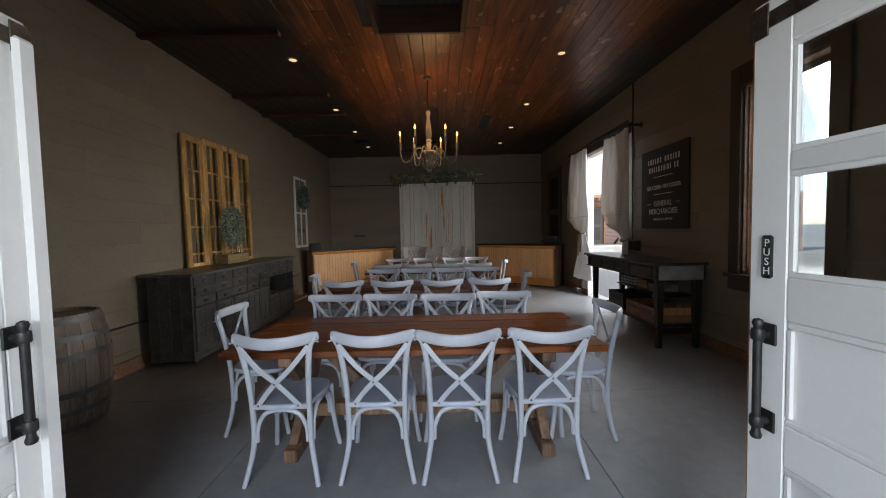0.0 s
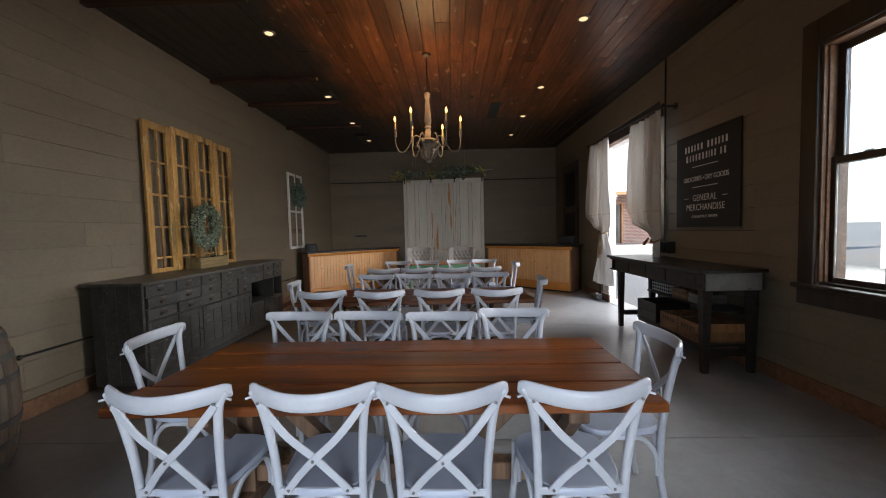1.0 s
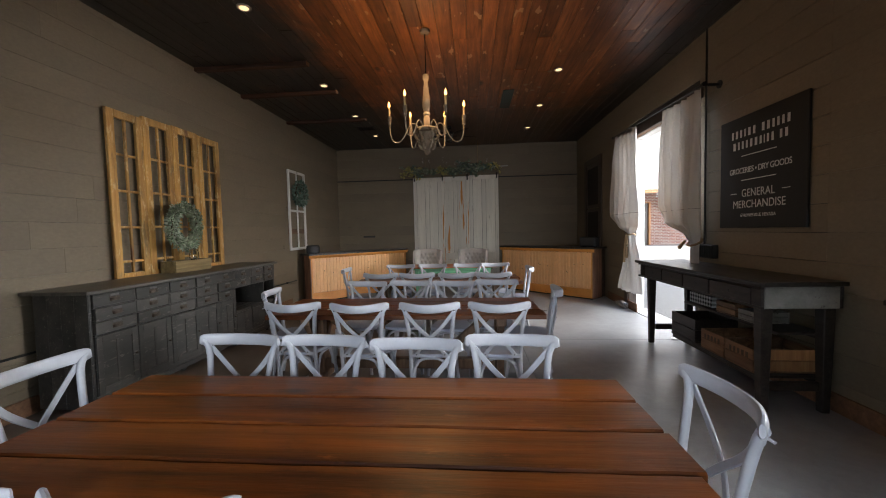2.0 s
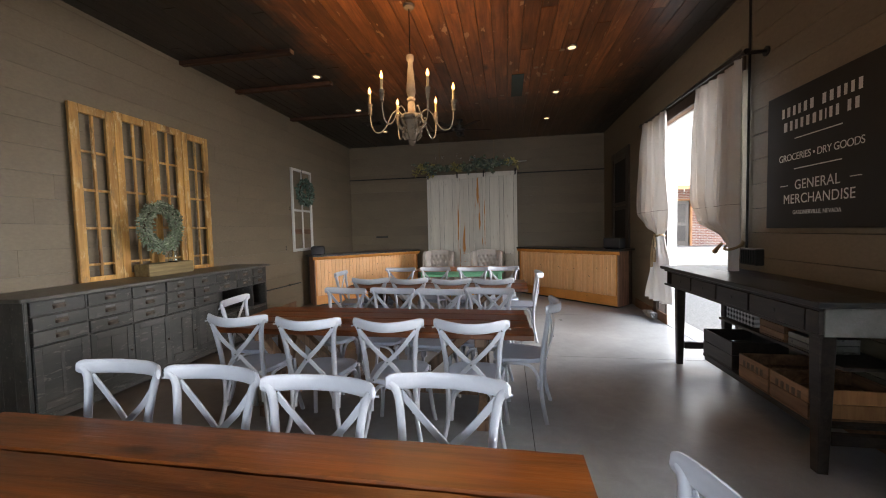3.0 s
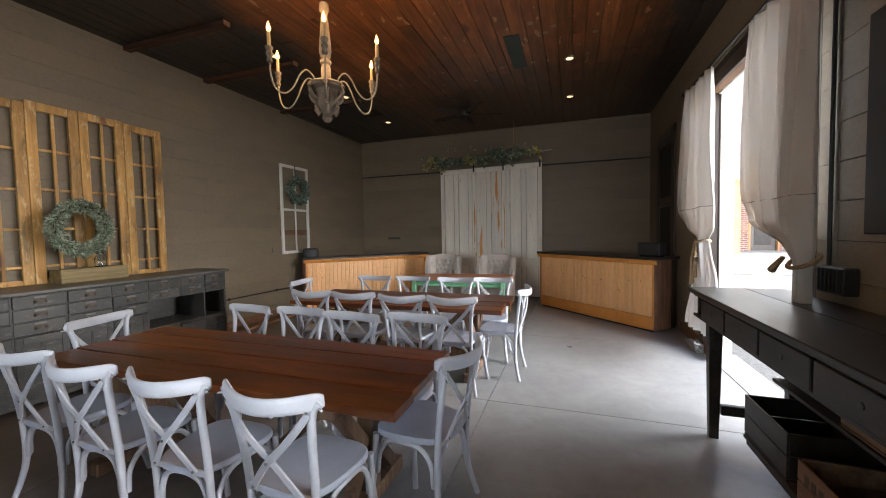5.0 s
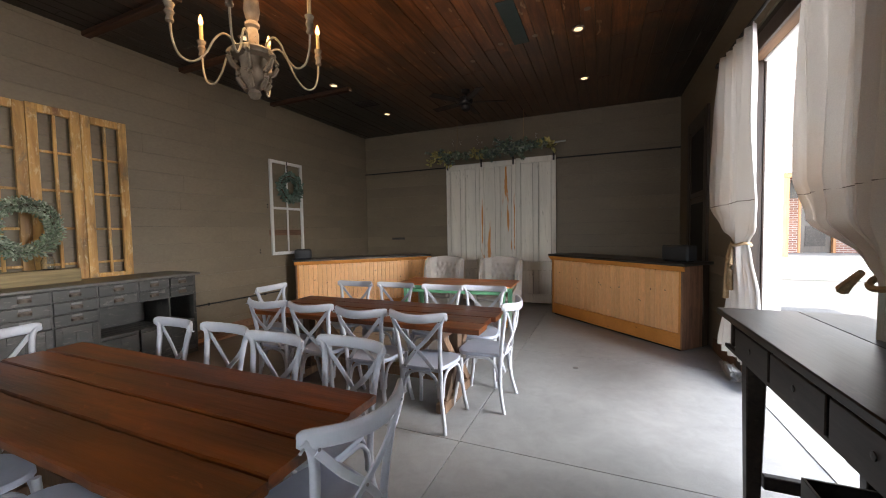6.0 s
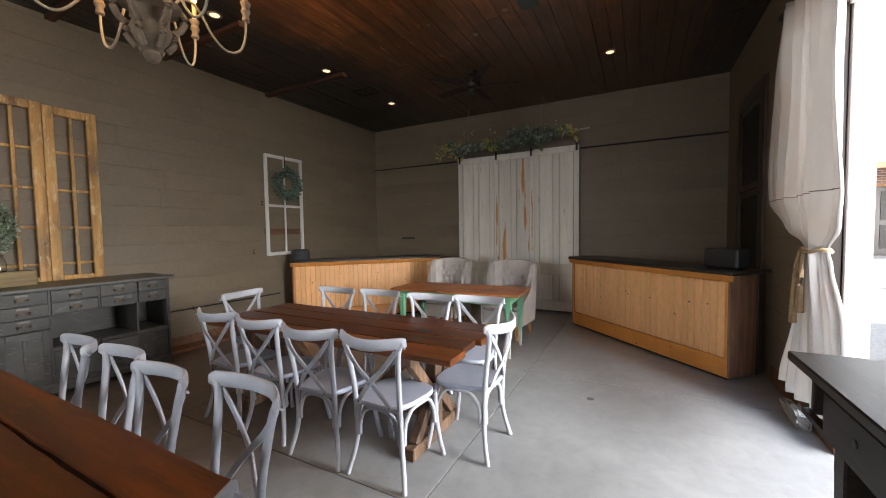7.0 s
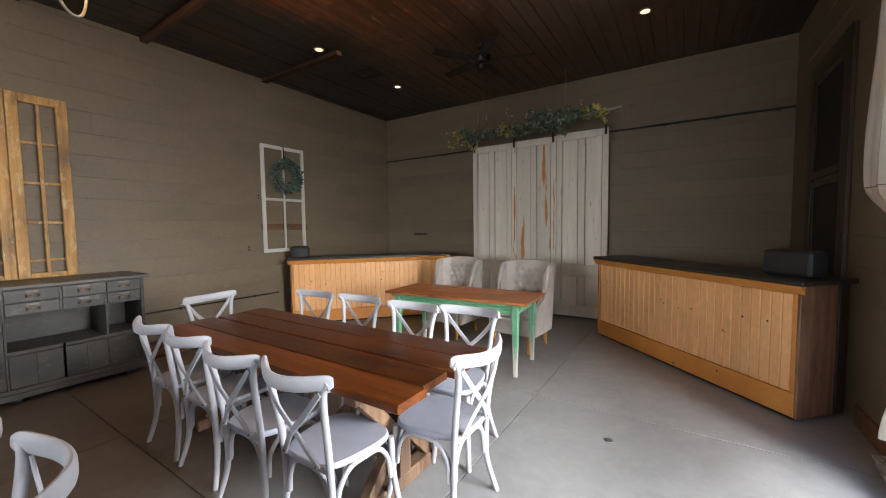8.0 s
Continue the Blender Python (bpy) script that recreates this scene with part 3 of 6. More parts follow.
# floor bed under the slabs; the slabs follow at the end
floor = tagged(part("floor", box(XL - SKIN, XR + SKIN, -0.02, YE + SKIN, -0.045, -0.012, 0), "joint"), "grey sealed concrete floor with saw-cut joints", "floor", kind="structure")

# ceiling of planks along the room, with an open hatch
HATCH = (-0.70, 0.26, 3.55, 4.52)
bm = bmesh.new()
rng = random.Random(5)
x = XL - SKIN
while x < XR + SKIN - 0.01:
    w = min(rng.choice((0.15, 0.165, 0.175)), XR + SKIN - x)
    y = -0.02
    while y < YE + SKIN:
        e = min(y + rng.uniform(2.2, 4.6), YE + SKIN)
        if YE + SKIN - e < 0.6:
            e = YE + SKIN
        drop = rng.uniform(0, 0.006)
        spans = [(y, e)]
        if x + w > HATCH[0] and x < HATCH[1]:
            spans = [(y, min(e, HATCH[2])), (max(y, HATCH[3]), e)]
        for a, b in spans:
            if b - a > 0.02:
                box(x + 0.0025, x + w - 0.0025, a + 0.001, b - 0.001, ZC - drop, ZC + 0.025, 0.003, bm)
        y = e
    x += w
tagged(part("ceiling", bm, "ceiling"), "red-brown plank ceiling, near black toward the edges", "ceiling", kind="structure")
bm = bmesh.new()
for a in ((XL - CORE, HATCH[0] - 0.03, -0.05, YE + CORE), (HATCH[1] + 0.03, XR + CORE, -0.05, YE + CORE), (HATCH[0] - 0.03, HATCH[1] + 0.03, -0.05, HATCH[2] - 0.03), (HATCH[0] - 0.03, HATCH[1] + 0.03, HATCH[3] + 0.03, YE + CORE)):
    box(*a, ZC + 0.03, ZC + 0.2, 0, bm)
box(HATCH[0] - 0.1, HATCH[1] + 0.1, HATCH[2] - 0.1, HATCH[3] + 0.1, ZC + 0.45, ZC + 0.5, 0, bm)
tagged(part("roof", bm, "roof"), "dark flat roof deck above the ceiling planks", "roof", kind="structure")
hatch = thing("ceiling_hatch", pose(0, 0, 0), "framed ceiling hatch of rough boards", "hatch")
part("hatch_lid", box(HATCH[0] + 0.03, HATCH[1] - 0.03, HATCH[2] + 0.03, HATCH[3] - 0.03, ZC + 0.22, ZC + 0.25), "side", hatch)
for nm, b in (("hatch_side", (HATCH[0] - 0.03, HATCH[0] + 0.02, HATCH[2], HATCH[3])), ("hatch_side", (HATCH[1] - 0.02, HATCH[1] + 0.03, HATCH[2], HATCH[3])), ("hatch_side", (HATCH[0] + 0.02, HATCH[1] - 0.02, HATCH[2] - 0.03, HATCH[2] + 0.02)), ("hatch_side", (HATCH[0] + 0.02, HATCH[1] - 0.02, HATCH[3] - 0.02, HATCH[3] + 0.03))):
    part(nm, box(*b, ZC - 0.08, ZC + 0.27), "beam", hatch)


def baseboard(name, m, length, label):
    ob = part(name, box(0, length, -0.018, 0, 0, 0.15, 0.003), "base")
    ob.matrix_world = m
    return tagged(ob, label, "baseboard", kind="structure")


baseboard("baseboard", pose(XL, YF, 0, 0, 0, 90), 9.0 - YF, "worn brown wooden baseboard")
baseboard("baseboard", pose(XR, 6.40, 0, 0, 0, -90), 6.40 - YF, "worn brown wooden baseboard")
baseboard("baseboard", pose(XR, 9.6, 0, 0, 0, -90), 9.6 - 8.2, "worn brown wooden baseboard")

# unseen porch, added: its roof holds sky light back from the front doorway
tagged(part("porch_roof", box(-4.2, 4.2, -1.3, -0.021, 2.75, 2.95, 0.01), "roof"), "dark unseen roof added to shade the front doorway", "roof", kind="structure")
tagged(part("porch_floor", box(-4.2, 4.2, -3.0, -0.021, -0.05, -0.012, 0.004), "dock"), "concrete porch floor before the doorway", "floor", kind="structure")

# ---- front double doors, standing open inward ----


def front_door(name, hinge, free, side):
    """A white half-glazed leaf. Local x runs from the hinge to the free edge; side is +1 where the outside face looks to local +y."""
    h, f = Vector(hinge), Vector(free)
    w = (f - h).length
    rz = math.degrees(math.atan2(f.y - h.y, f.x - h.x))
    d = thing(name, pose(h.x, h.y, 0, 0, 0, rz), "open white painted half-glazed front door leaf with iron pull", "door", "front doors", "structure")
    t, st, top = 0.022, 0.124, 2.19
    part("stile", box(0, st, -t, t, 0.01, top), "white", d)
    part("stile", box(w - st, w, -t, t, 0.01, top), "white", d)
    for z0, z1 in ((0.01, 0.20), (0.72, 0.854), (1.181, 1.318), (1.643, 1.702), (2.03, top)):
        part("rail", box(st, w - st, -t + 0.001, t - 0.001, z0, z1), "white", d)
    for z0, z1 in ((0.20, 0.72), (0.854, 1.181)):
        part("lower_panel", box(st, w - st, -0.008, 0.008, z0, z1, 0), "white", d)
        for y0, y1 in ((0.0082, 0.021), (-0.021, -0.0082)):
            bm = bmesh.new()
            for q in ((st, w - st, z0, z0 + 0.022), (st, w - st, z1 - 0.022, z1), (st, st + 0.022, z0 + 0.022, z1 - 0.022), (w - st - 0.022, w - st, z0 + 0.022, z1 - 0.022)):
                box(q[0], q[1], y0, y1, q[2], q[3], 0.006, bm)
            part("panel_moulding", bm, "white", d)
    for z0, z1 in ((1.318, 1.643), (1.702, 2.03)):
        part("pane", box(st, w - st, -0.003, 0.003, z0, z1, 0), "pane", d)
        bm = bmesh.new()
        for q in ((st, w - st, z0, z0 + 0.018), (st, w - st, z1 - 0.018, z1), (st, st + 0.018, z0 + 0.018, z1 - 0.018), (w - st - 0.018, w - st, z0 + 0.018, z1 - 0.018)):
            box(q[0], q[1], side * 0.004, side * 0.019, q[2], q[3], 0.003, bm)
        part("glazing_bead", bm, "white", d)
    # iron pull: straight bar through two clasps, with ball ends
    hx, up = (w - 0.072, 0.0) if side > 0 else (w - 0.112, 0.05)
    y = side * 0.062
    bm = lathe([(r, z + up) for r, z in ((0.004, 0.785), (0.014, 0.79), (0.017, 0.80), (0.012, 0.815), (0.0125, 0.83), (0.0125, 1.145), (0.012, 1.155), (0.017, 1.168), (0.013, 1.178), (0.004, 1.182))], 14, centre=(hx, y))
    grip = part("pull_handle", bm, "iron", d, "black iron pull handle", True)
    for z in (0.845 + up, 1.13 + up):
        part("handle_plate", box(hx - 0.03, hx + 0.03, side * 0.022, side * 0.03, z - 0.035, z + 0.035, 0.004), "iron", grip)
        part("handle_post", sweep([(hx, side * 0.028, z), (hx, side * 0.058, z)], circle(0.014, 10)), "iron", grip, smooth=True)
        part("handle_collar", lathe([(0.0165, z - 0.018), (0.019, z - 0.012), (0.019, z + 0.012), (0.0165, z + 0.018)], 14, centre=(hx, y)), "iron", grip, smooth=True)
    if side < 0:
        part("astragal", box(w - 0.06, w + 0.006, -0.05, -0.023, 0.01, 2.13, 0.012), "white", d)
    else:
        push = part("push_plate", box(w - 0.081, w - 0.046, 0.0225, 0.027, 1.309, 1.447, 0.006), "iron", d, "black upright plate lettered PUSH")
        for i, ch in enumerate("PUSH"):
            cu = bpy.data.curves.new("letter", "FONT")
            cu.body, cu.size, cu.align_x, cu.extrude = ch, 0.034, "CENTER", 0.0005
            tmp = bpy.data.objects.new("letter", cu)
            me = bpy.data.meshes.new_from_object(tmp)
            bpy.data.objects.remove(tmp)
            me.materials.clear()
            me.materials.append(M["white"])
            lt = new("lettering", me)
            lt.parent = push
            lt.matrix_basis = pose(w - 0.0635, 0.0278, 1.412 - 0.030 * i, 90, 0, 180)
        part("bare_edge", box(w + 0.0005, w + 0.004, -0.019, 0.019, 0.02, 2.17, 0), "extwood", d, "door edge worn to orange wood")
        part("latch_bolt", box(w - 0.002, w + 0.02, -0.006, 0.006, 1.488, 1.512, 0.003), "brass", d)
    # rusted strap across the top
    part("top_strap", box(0.0, w, side * 0.0225, side * 0.03, 2.10, 2.15, 0.002), "brass", d, "rusted steel strap")
    part("top_plate", box(w - 0.06, w + 0.004, side * 0.0305, side * 0.036, 2.075, 2.175, 0.002), "brass", d, "rusted corner plate")
    return d


front_door("door_1", (1.142, 0.26), (1.037, 1.39), 1)
front_door("door_2", (-1.37, 0.26), (-1.405, 1.40), -1)


# ---- lamps ----
def downlight(x, y):
    d = thing("downlight", pose(x, y, ZC), "small recessed ceiling downlight, switched on, warm", "downlight", "ceiling downlights")
    bm = lathe([(0.048, -0.012), (0.066, -0.014), (0.072, -0.009), (0.072, 0.004), (0.048, 0.004)], 20, ring=True)
    part("trim_ring", bm, "spot_trim", d, smooth=True)
    part("lens", lathe([(0.001, -0.013), (0.0475, -0.0115), (0.0475, 0.002)], 20), "spot", d)
    data = bpy.data.lights.new("downlight_lamp", "SPOT")
    data.energy, data.color, data.spot_size, data.spot_blend, data.shadow_soft_size = 2.5, (1.0, 0.66, 0.36), radians(100), 1.0, 0.04
    o = new("downlight_lamp", data)
    o.matrix_world = pose(x, y, ZC - 0.02)
    return d


for x, y in ((-1.96, 5.28), (-1.96, 7.35), (-1.96, 8.93), (-1.96, 10.50), (1.63, 5.22), (1.63, 7.23), (1.63, 8.80), (1.63, 10.33)):
    downlight(x, y)


def chandelier(x, y):
    c = thing("chandelier", pose(x, y, 0), "turned-wood chandelier with six lit candle bulbs on wire arms", "chandelier")
    part("canopy", lathe([(0.06, 3.80), (0.055, 3.775), (0.02, 3.76)], 18), "grey_wood", c, smooth=True)
    part("chain", sweep([(0, 0, 3.77), (0, 0, 3.30)], circle(0.006, 6)), "iron", c)
    part("stem", lathe([(0.020, 3.31), (0.036, 3.30), (0.038, 3.25), (0.026, 3.235), (0.024, 3.20), (0.030, 3.16), (0.042, 3.02), (0.048, 2.94), (0.040, 2.90), (0.028, 2.875), (0.042, 2.865), (0.044, 2.845), (0.030, 2.83), (0.038, 2.80), (0.036, 2.73), (0.032, 2.69)], 22), "turned", c, smooth=True)
    body = part("body", lathe([(0.03, 2.70), (0.11, 2.695), (0.135, 2.675), (0.125, 2.65), (0.085, 2.635), (0.075, 2.58), (0.09, 2.54), (0.07, 2.49), (0.05, 2.46), (0.032, 2.44), (0.04, 2.42), (0.028, 2.395), (0.008, 2.385)], 22), "grey_wood", c, smooth=True)
    for i in range(6):
        a = radians(60 * i + 5)
        ca, sa = math.cos(a), math.sin(a)
        # carved scroll on the body
        pts = [(ca * r, sa * r, z) for r, z in ((0.11, 2.68), (0.145, 2.64), (0.125, 2.58), (0.09, 2.55), (0.095, 2.50), (0.06, 2.45))]
        part("scroll", sweep(smooth_line(pts, 3), circle(0.017, 7)), "grey_wood", body, smooth=True)
        rad, top = 0.435, 2.828
        pts = [(ca * r, sa * r, z) for r, z in ((0.085, 2.66), (0.115, 2.725), (0.165, 2.748), (0.215, 2.70), (0.265, 2.60), (0.33, 2.535), (0.395, 2.55), (0.427, 2.63), (rad, 2.74))]
        arm = part("arm", sweep(smooth_line(pts, 5), circle(0.0065, 7)), "wire", c, "thin cream painted wire arm", True)
        px, py = ca * rad, sa * rad
        part("cup", lathe([(0.012, top - 0.11), (0.022, top - 0.10), (0.016, top - 0.07), (0.026, top - 0.05), (0.018, top - 0.03), (0.028, top - 0.005), (0.028, top)], 12, centre=(px, py)), "grey_wood", arm, smooth=True)
        part("candle", lathe([(0.0125, top), (0.0125, top + 0.10), (0.008, top + 0.105)], 12, centre=(px, py)), "candle", arm, smooth=True)
        part("bulb", lathe([(0.007, top + 0.105), (0.015, top + 0.118), (0.016, top + 0.132), (0.009, top + 0.158), (0.002, top + 0.178)], 10, centre=(px, py)), "flame", arm, "lit flame-shaped bulb", True)
    data = bpy.data.lights.new("chandelier_lamp", "POINT")
    data.energy, data.color, data.shadow_soft_size = 5, (1.0, 0.62, 0.29), 0.35
    new("chandelier_lamp", data).location = (x, y, 2.95)
    return c


chandelier(-0.18, 5.915)


def ceiling_fan(x, y):
    f = thing("ceiling_fan", pose(x, y, 0), "dark bronze ceiling fan at rest with thin blades", "ceiling fan")
    part("mount", lathe([(0.07, ZC), (0.065, ZC - 0.05), (0.02, ZC - 0.07), (0.02, ZC - 0.13)], 18), "iron", f, smooth=True)
    part("motor", lathe([(0.03, 3.70), (0.11, 3.685), (0.12, 3.63), (0.10, 3.585), (0.05, 3.57)], 22), "iron", f, smooth=True)
    part("light_kit", lathe([(0.05, 3.57), (0.075, 3.55), (0.07, 3.50), (0.03, 3.47)], 18), "iron", f, smooth=True)
    for i in range(5):
        b = part("blade", moved(box(0.16, 0.66, -0.065, 0.065, -0.004, 0.004, 0.003), pose(0, 0, 3.62, 0, 0, 72 * i + 20) @ pose(0, 0, 0, 10, 0, 0)), "bench", f)
        part("bracket", moved(box(0.09, 0.20, -0.02, 0.02, -0.008, -0.002, 0.002), pose(0, 0, 3.62, 0, 0, 72 * i + 20)), "iron", b)
    return f


ceiling_fan(-0.17, 10.0)

vent = thing("ceiling_vent", pose(-2.0, 9.85, ZC), "black slatted ceiling vent", "vent")
bm = bmesh.new()
for b in ((-0.20, 0.20, -0.14, -0.11), (-0.20, 0.20, 0.11, 0.14), (-0.20, -0.17, -0.11, 0.11), (0.17, 0.20, -0.11, 0.11)):
    box(*b, -0.014, -0.001, 0.002, bm)
part("frame", bm, "iron", vent)
for i in range(7):
    part("slat", moved(box(-0.17, 0.17, -0.012, 0.012, -0.002, 0.002, 0), pose(0, -0.09 + 0.03 * i, -0.009, 35)), "iron", vent)

for x1, y in ((-1.85, 4.57), (-1.86, 6.53), (-1.84, 7.57), (-1.79, 9.10)):
    b = part("ceiling_beam", beam_between((XL + 0.004, 0, 0), (x1, 0, 0), 0.085, 0.055, 0.008), "beam")
    b.location = (0, y, ZC - 0.032)
    # paler end cap: lamplight on the beam's tip put into its colour
    part("sawn_end", box(x1 + 0.0005, x1 + 0.012, -0.042, 0.042, -0.026, 0.026, 0.004), "crate", b, "paler beam end, coloured as if lit")
    tagged(b, "short dark timber beam stub under the ceiling", "beam", "beam stubs")


patch = part("ceiling_patch", box(0.88, 1.065, 7.92, 8.85, ZC - 0.016, ZC - 0.0065, 0.003), "patch")
tagged(patch, "short teal painted board nailed on the ceiling", "board")


for x, y in ((1.22, 7.74), (1.46, 7.88), (1.37, 8.0), (1.92, 8.18), (1.74, 8.42), (1.15, 8.74), (0.73, 8.76), (1.51, 7.27), (0.27, 9.06)):
    pl_ = part("ceiling_plug", lathe([(0.036, -0.0005), (0.034, -0.004), (0.01, -0.005)], 12), "spot_trim")
    pl_.location = (x, y, ZC - 0.007)
    tagged(pl_, "pale round plug set in a ceiling plank", "ceiling plug", "ceiling plugs")


# ---- dining chairs ----
def cross_back_chair():
    c = thing("dining_chair", pose(0, 0, 0), "white painted bentwood cross-back dining chair", "chair", "chairs round the dining tables")
    # seat: rounded, wider in front, slightly dished
    bm = bmesh.new()
    out = []
    for i in range(40):
        a = 2 * math.pi * i / 40
        ca, sa = math.cos(a), math.sin(a)
        k = 3.4
        r = (abs(ca) ** k + abs(sa) ** k) ** (-1 / k)
        px, py = 0.200 * r * ca, 0.213 * r * sa
        px *= 1.0 + 0.13 * (py / 0.213)
        out.append((px, py))
    rows = [(0.965, 0.452), (0.995, 0.457), (1.0, 0.466), (0.995, 0.477), (0.965, 0.484), (0.86, 0.4845), (0.5, 0.479)]
    rings = [[bm.verts.new((q[0] * s, q[1] * s, z)) for q in out] for s, z in rows]
    for a, b in zip(rings, rings[1:]):
        for i in range(40):
            bm.faces.new((a[i], a[(i + 1) % 40], b[(i + 1) % 40], b[i]))
    bm.faces.new(rings[0][::-1])
    bm.faces.new(rings[-1])
    part("seat", bm, "seat", c, smooth=True)
    for s in (-1, 1):
        # the post runs straight past the seat, splays at the foot and flares out under the rail
        rear = [(s * 0.217, -0.224, 0), (s * 0.200, -0.203, 0.08), (s * 0.179, -0.184, 0.18), (s * 0.168, -0.178, 0.28), (s * 0.168, -0.184, 0.45), (s * 0.173, -0.199, 0.60), (s * 0.185, -0.220, 0.74), (s * 0.199, -0.233, 0.83), (s * 0.217, -0.236, 0.872), (s * 0.234, -0.230, 0.890)]
        line = smooth_line(rear, 3)
        part("rear_leg", sweep(line, circle(0.0165, 10), ref=(0, 1, 0), scales=[0.92 + 0.12 * min(1.0, i / 9) for i in range(len(line))]), "chair", c, smooth=True)
        front = [(s * 0.222, 0.232, 0), (s * 0.206, 0.208, 0.12), (s * 0.193, 0.188, 0.27), (s * 0.190, 0.178, 0.455)]
        part("front_leg", sweep(smooth_line(front, 4), circle(0.0165, 10), ref=(0, 1, 0)), "chair", c, smooth=True)
        # flat cross strap, bowed backward, screwed to the rail under the seat
        pts = [(s * 0.198, -0.250, 0.846), (s * 0.10, -0.258 - 0.004 * s, 0.725), (0, -0.246 - 0.006 * s, 0.628), (-s * 0.065, -0.229, 0.556), (-s * 0.124, -0.211, 0.478)]
        part("cross_strap", sweep(smooth_line(pts, 4), rect(0.030, 0.011, 0.003), ref=(0, 1, 0)), "chair", c, smooth=False)
        # bent brace on the side
        arch = [(s * 0.176, -0.158, 0.25), (s * 0.178, -0.148, 0.36), (s * 0.182, -0.09, 0.434), (s * 0.188, 0.0, 0.444), (s * 0.191, 0.09, 0.434), (s * 0.191, 0.150, 0.36), (s * 0.194, 0.168, 0.25)]
        part("side_brace", sweep(smooth_line(arch, 4), circle(0.0125, 8), ref=(1, 0, 0)), "chair", c, smooth=True)
    for y, w in ((-0.176, 0.150), (0.184, 0.172)):
        arch = [(-w, y, 0.25), (-w + 0.006, y, 0.335), (-w + 0.050, y, 0.418), (0, y, 0.443), (w - 0.050, y, 0.418), (w - 0.006, y, 0.335), (w, y, 0.25)]
        part("cross_brace", sweep(smooth_line(arch, 4), circle(0.0135, 8), ref=(0, 1, 0)), "chair", c, smooth=True)
    part("rear_apron", beam_between((-0.165, -0.196, 0.470), (0.165, -0.196, 0.470), 0.016, 0.030), "chair", c)
    # bowed top rail
    pts = [(-0.246, -0.218, 0.893), (-0.20, -0.250, 0.889), (-0.10, -0.298, 0.880), (0, -0.314, 0.876), (0.10, -0.298, 0.880), (0.20, -0.250, 0.889), (0.246, -0.218, 0.893)]
    prof = [(max(-0.0125, min(0.0125, 0.0155 * math.cos(a))), 0.034 * math.sin(a)) for a in [2 * math.pi * i / 14 for i in range(14)]]
    line = smooth_line(pts, 4)
    part("top_rail", sweep(line, prof, scales=[(0.62, 0.88, 0.97)[min(i, len(line) - 1 - i)] if min(i, len(line) - 1 - i) < 3 else 1.0 for i in range(len(line))]), "chair", c, smooth=True)
    for p in ((0, -0.262, 0.628), (-0.199, -0.262, 0.856), (0.199, -0.262, 0.856), (-0.116, -0.220, 0.486), (0.116, -0.220, 0.486)):
        part("screw", moved(lathe([(0.006, 0), (0.006, 0.003), (0.003, 0.005)], 8), pose(*p, 90)), "hoop", c, "small steel screw head", True)
    # bolt tips at the rail's ends
    for s in (-1, 1):
        part("bolt_tip", sweep([(s * 0.232, -0.236, 0.870), (s * 0.255, -0.246, 0.866)], circle(0.005, 8)), "chair", c, smooth=True)
    return c


TABLES = [(-1.395, 1.0, 2.39, 3.35), (-1.58, 0.93, 4.72, 5.58), (-1.40, 1.02, 6.80, 7.70)]
first = cross_back_chair()
CHAIRS = []
# (x, y, turn) of each seat; turn 0 looks along +y
for row in (((-0.998, 2.486), (-0.434, 2.49), (0.055, 2.475), (0.587, 2.486)), ((-1.20, 4.76), (-0.61, 4.71), (-0.03, 4.715), (0.535, 4.72)), ((-0.965, 6.87), (-0.455, 6.865), (0.095, 6.825), (0.605, 6.84))):
    CHAIRS += [(x, y, 0.0) for x, y in row]
for row in ((176.5, (-1.02, 3.285), (-0.52, 3.265), (0.01, 3.205), (0.515, 3.28)), (174.0, (-0.94, 5.55), (-0.42, 5.565), (0.085, 5.505), (0.57, 5.58)), (182.5, (-0.917, 7.70), (-0.365, 7.735), (0.24, 7.715), (0.715, 7.785))):
    CHAIRS += [(x, y, row[0]) for x, y in row[1:]]
CHAIRS += [(0.95, 2.885, 88.0), (-1.44, 3.06, -85.0), (0.87, 5.225, 81.5), (-1.50, 5.22, -77.0), (0.93, 7.30, 88.5), (-1.45, 7.37, -84.0)]
rng = random.Random(11)
first.matrix_world = pose(CHAIRS[0][0], CHAIRS[0][1], 0, 0, 0, CHAIRS[0][2])
for x, y, r in CHAIRS[1:]:
    copy_thing(first, pose(x, y, 0, 0, 0, r + rng.uniform(-1.5, 1.5)))


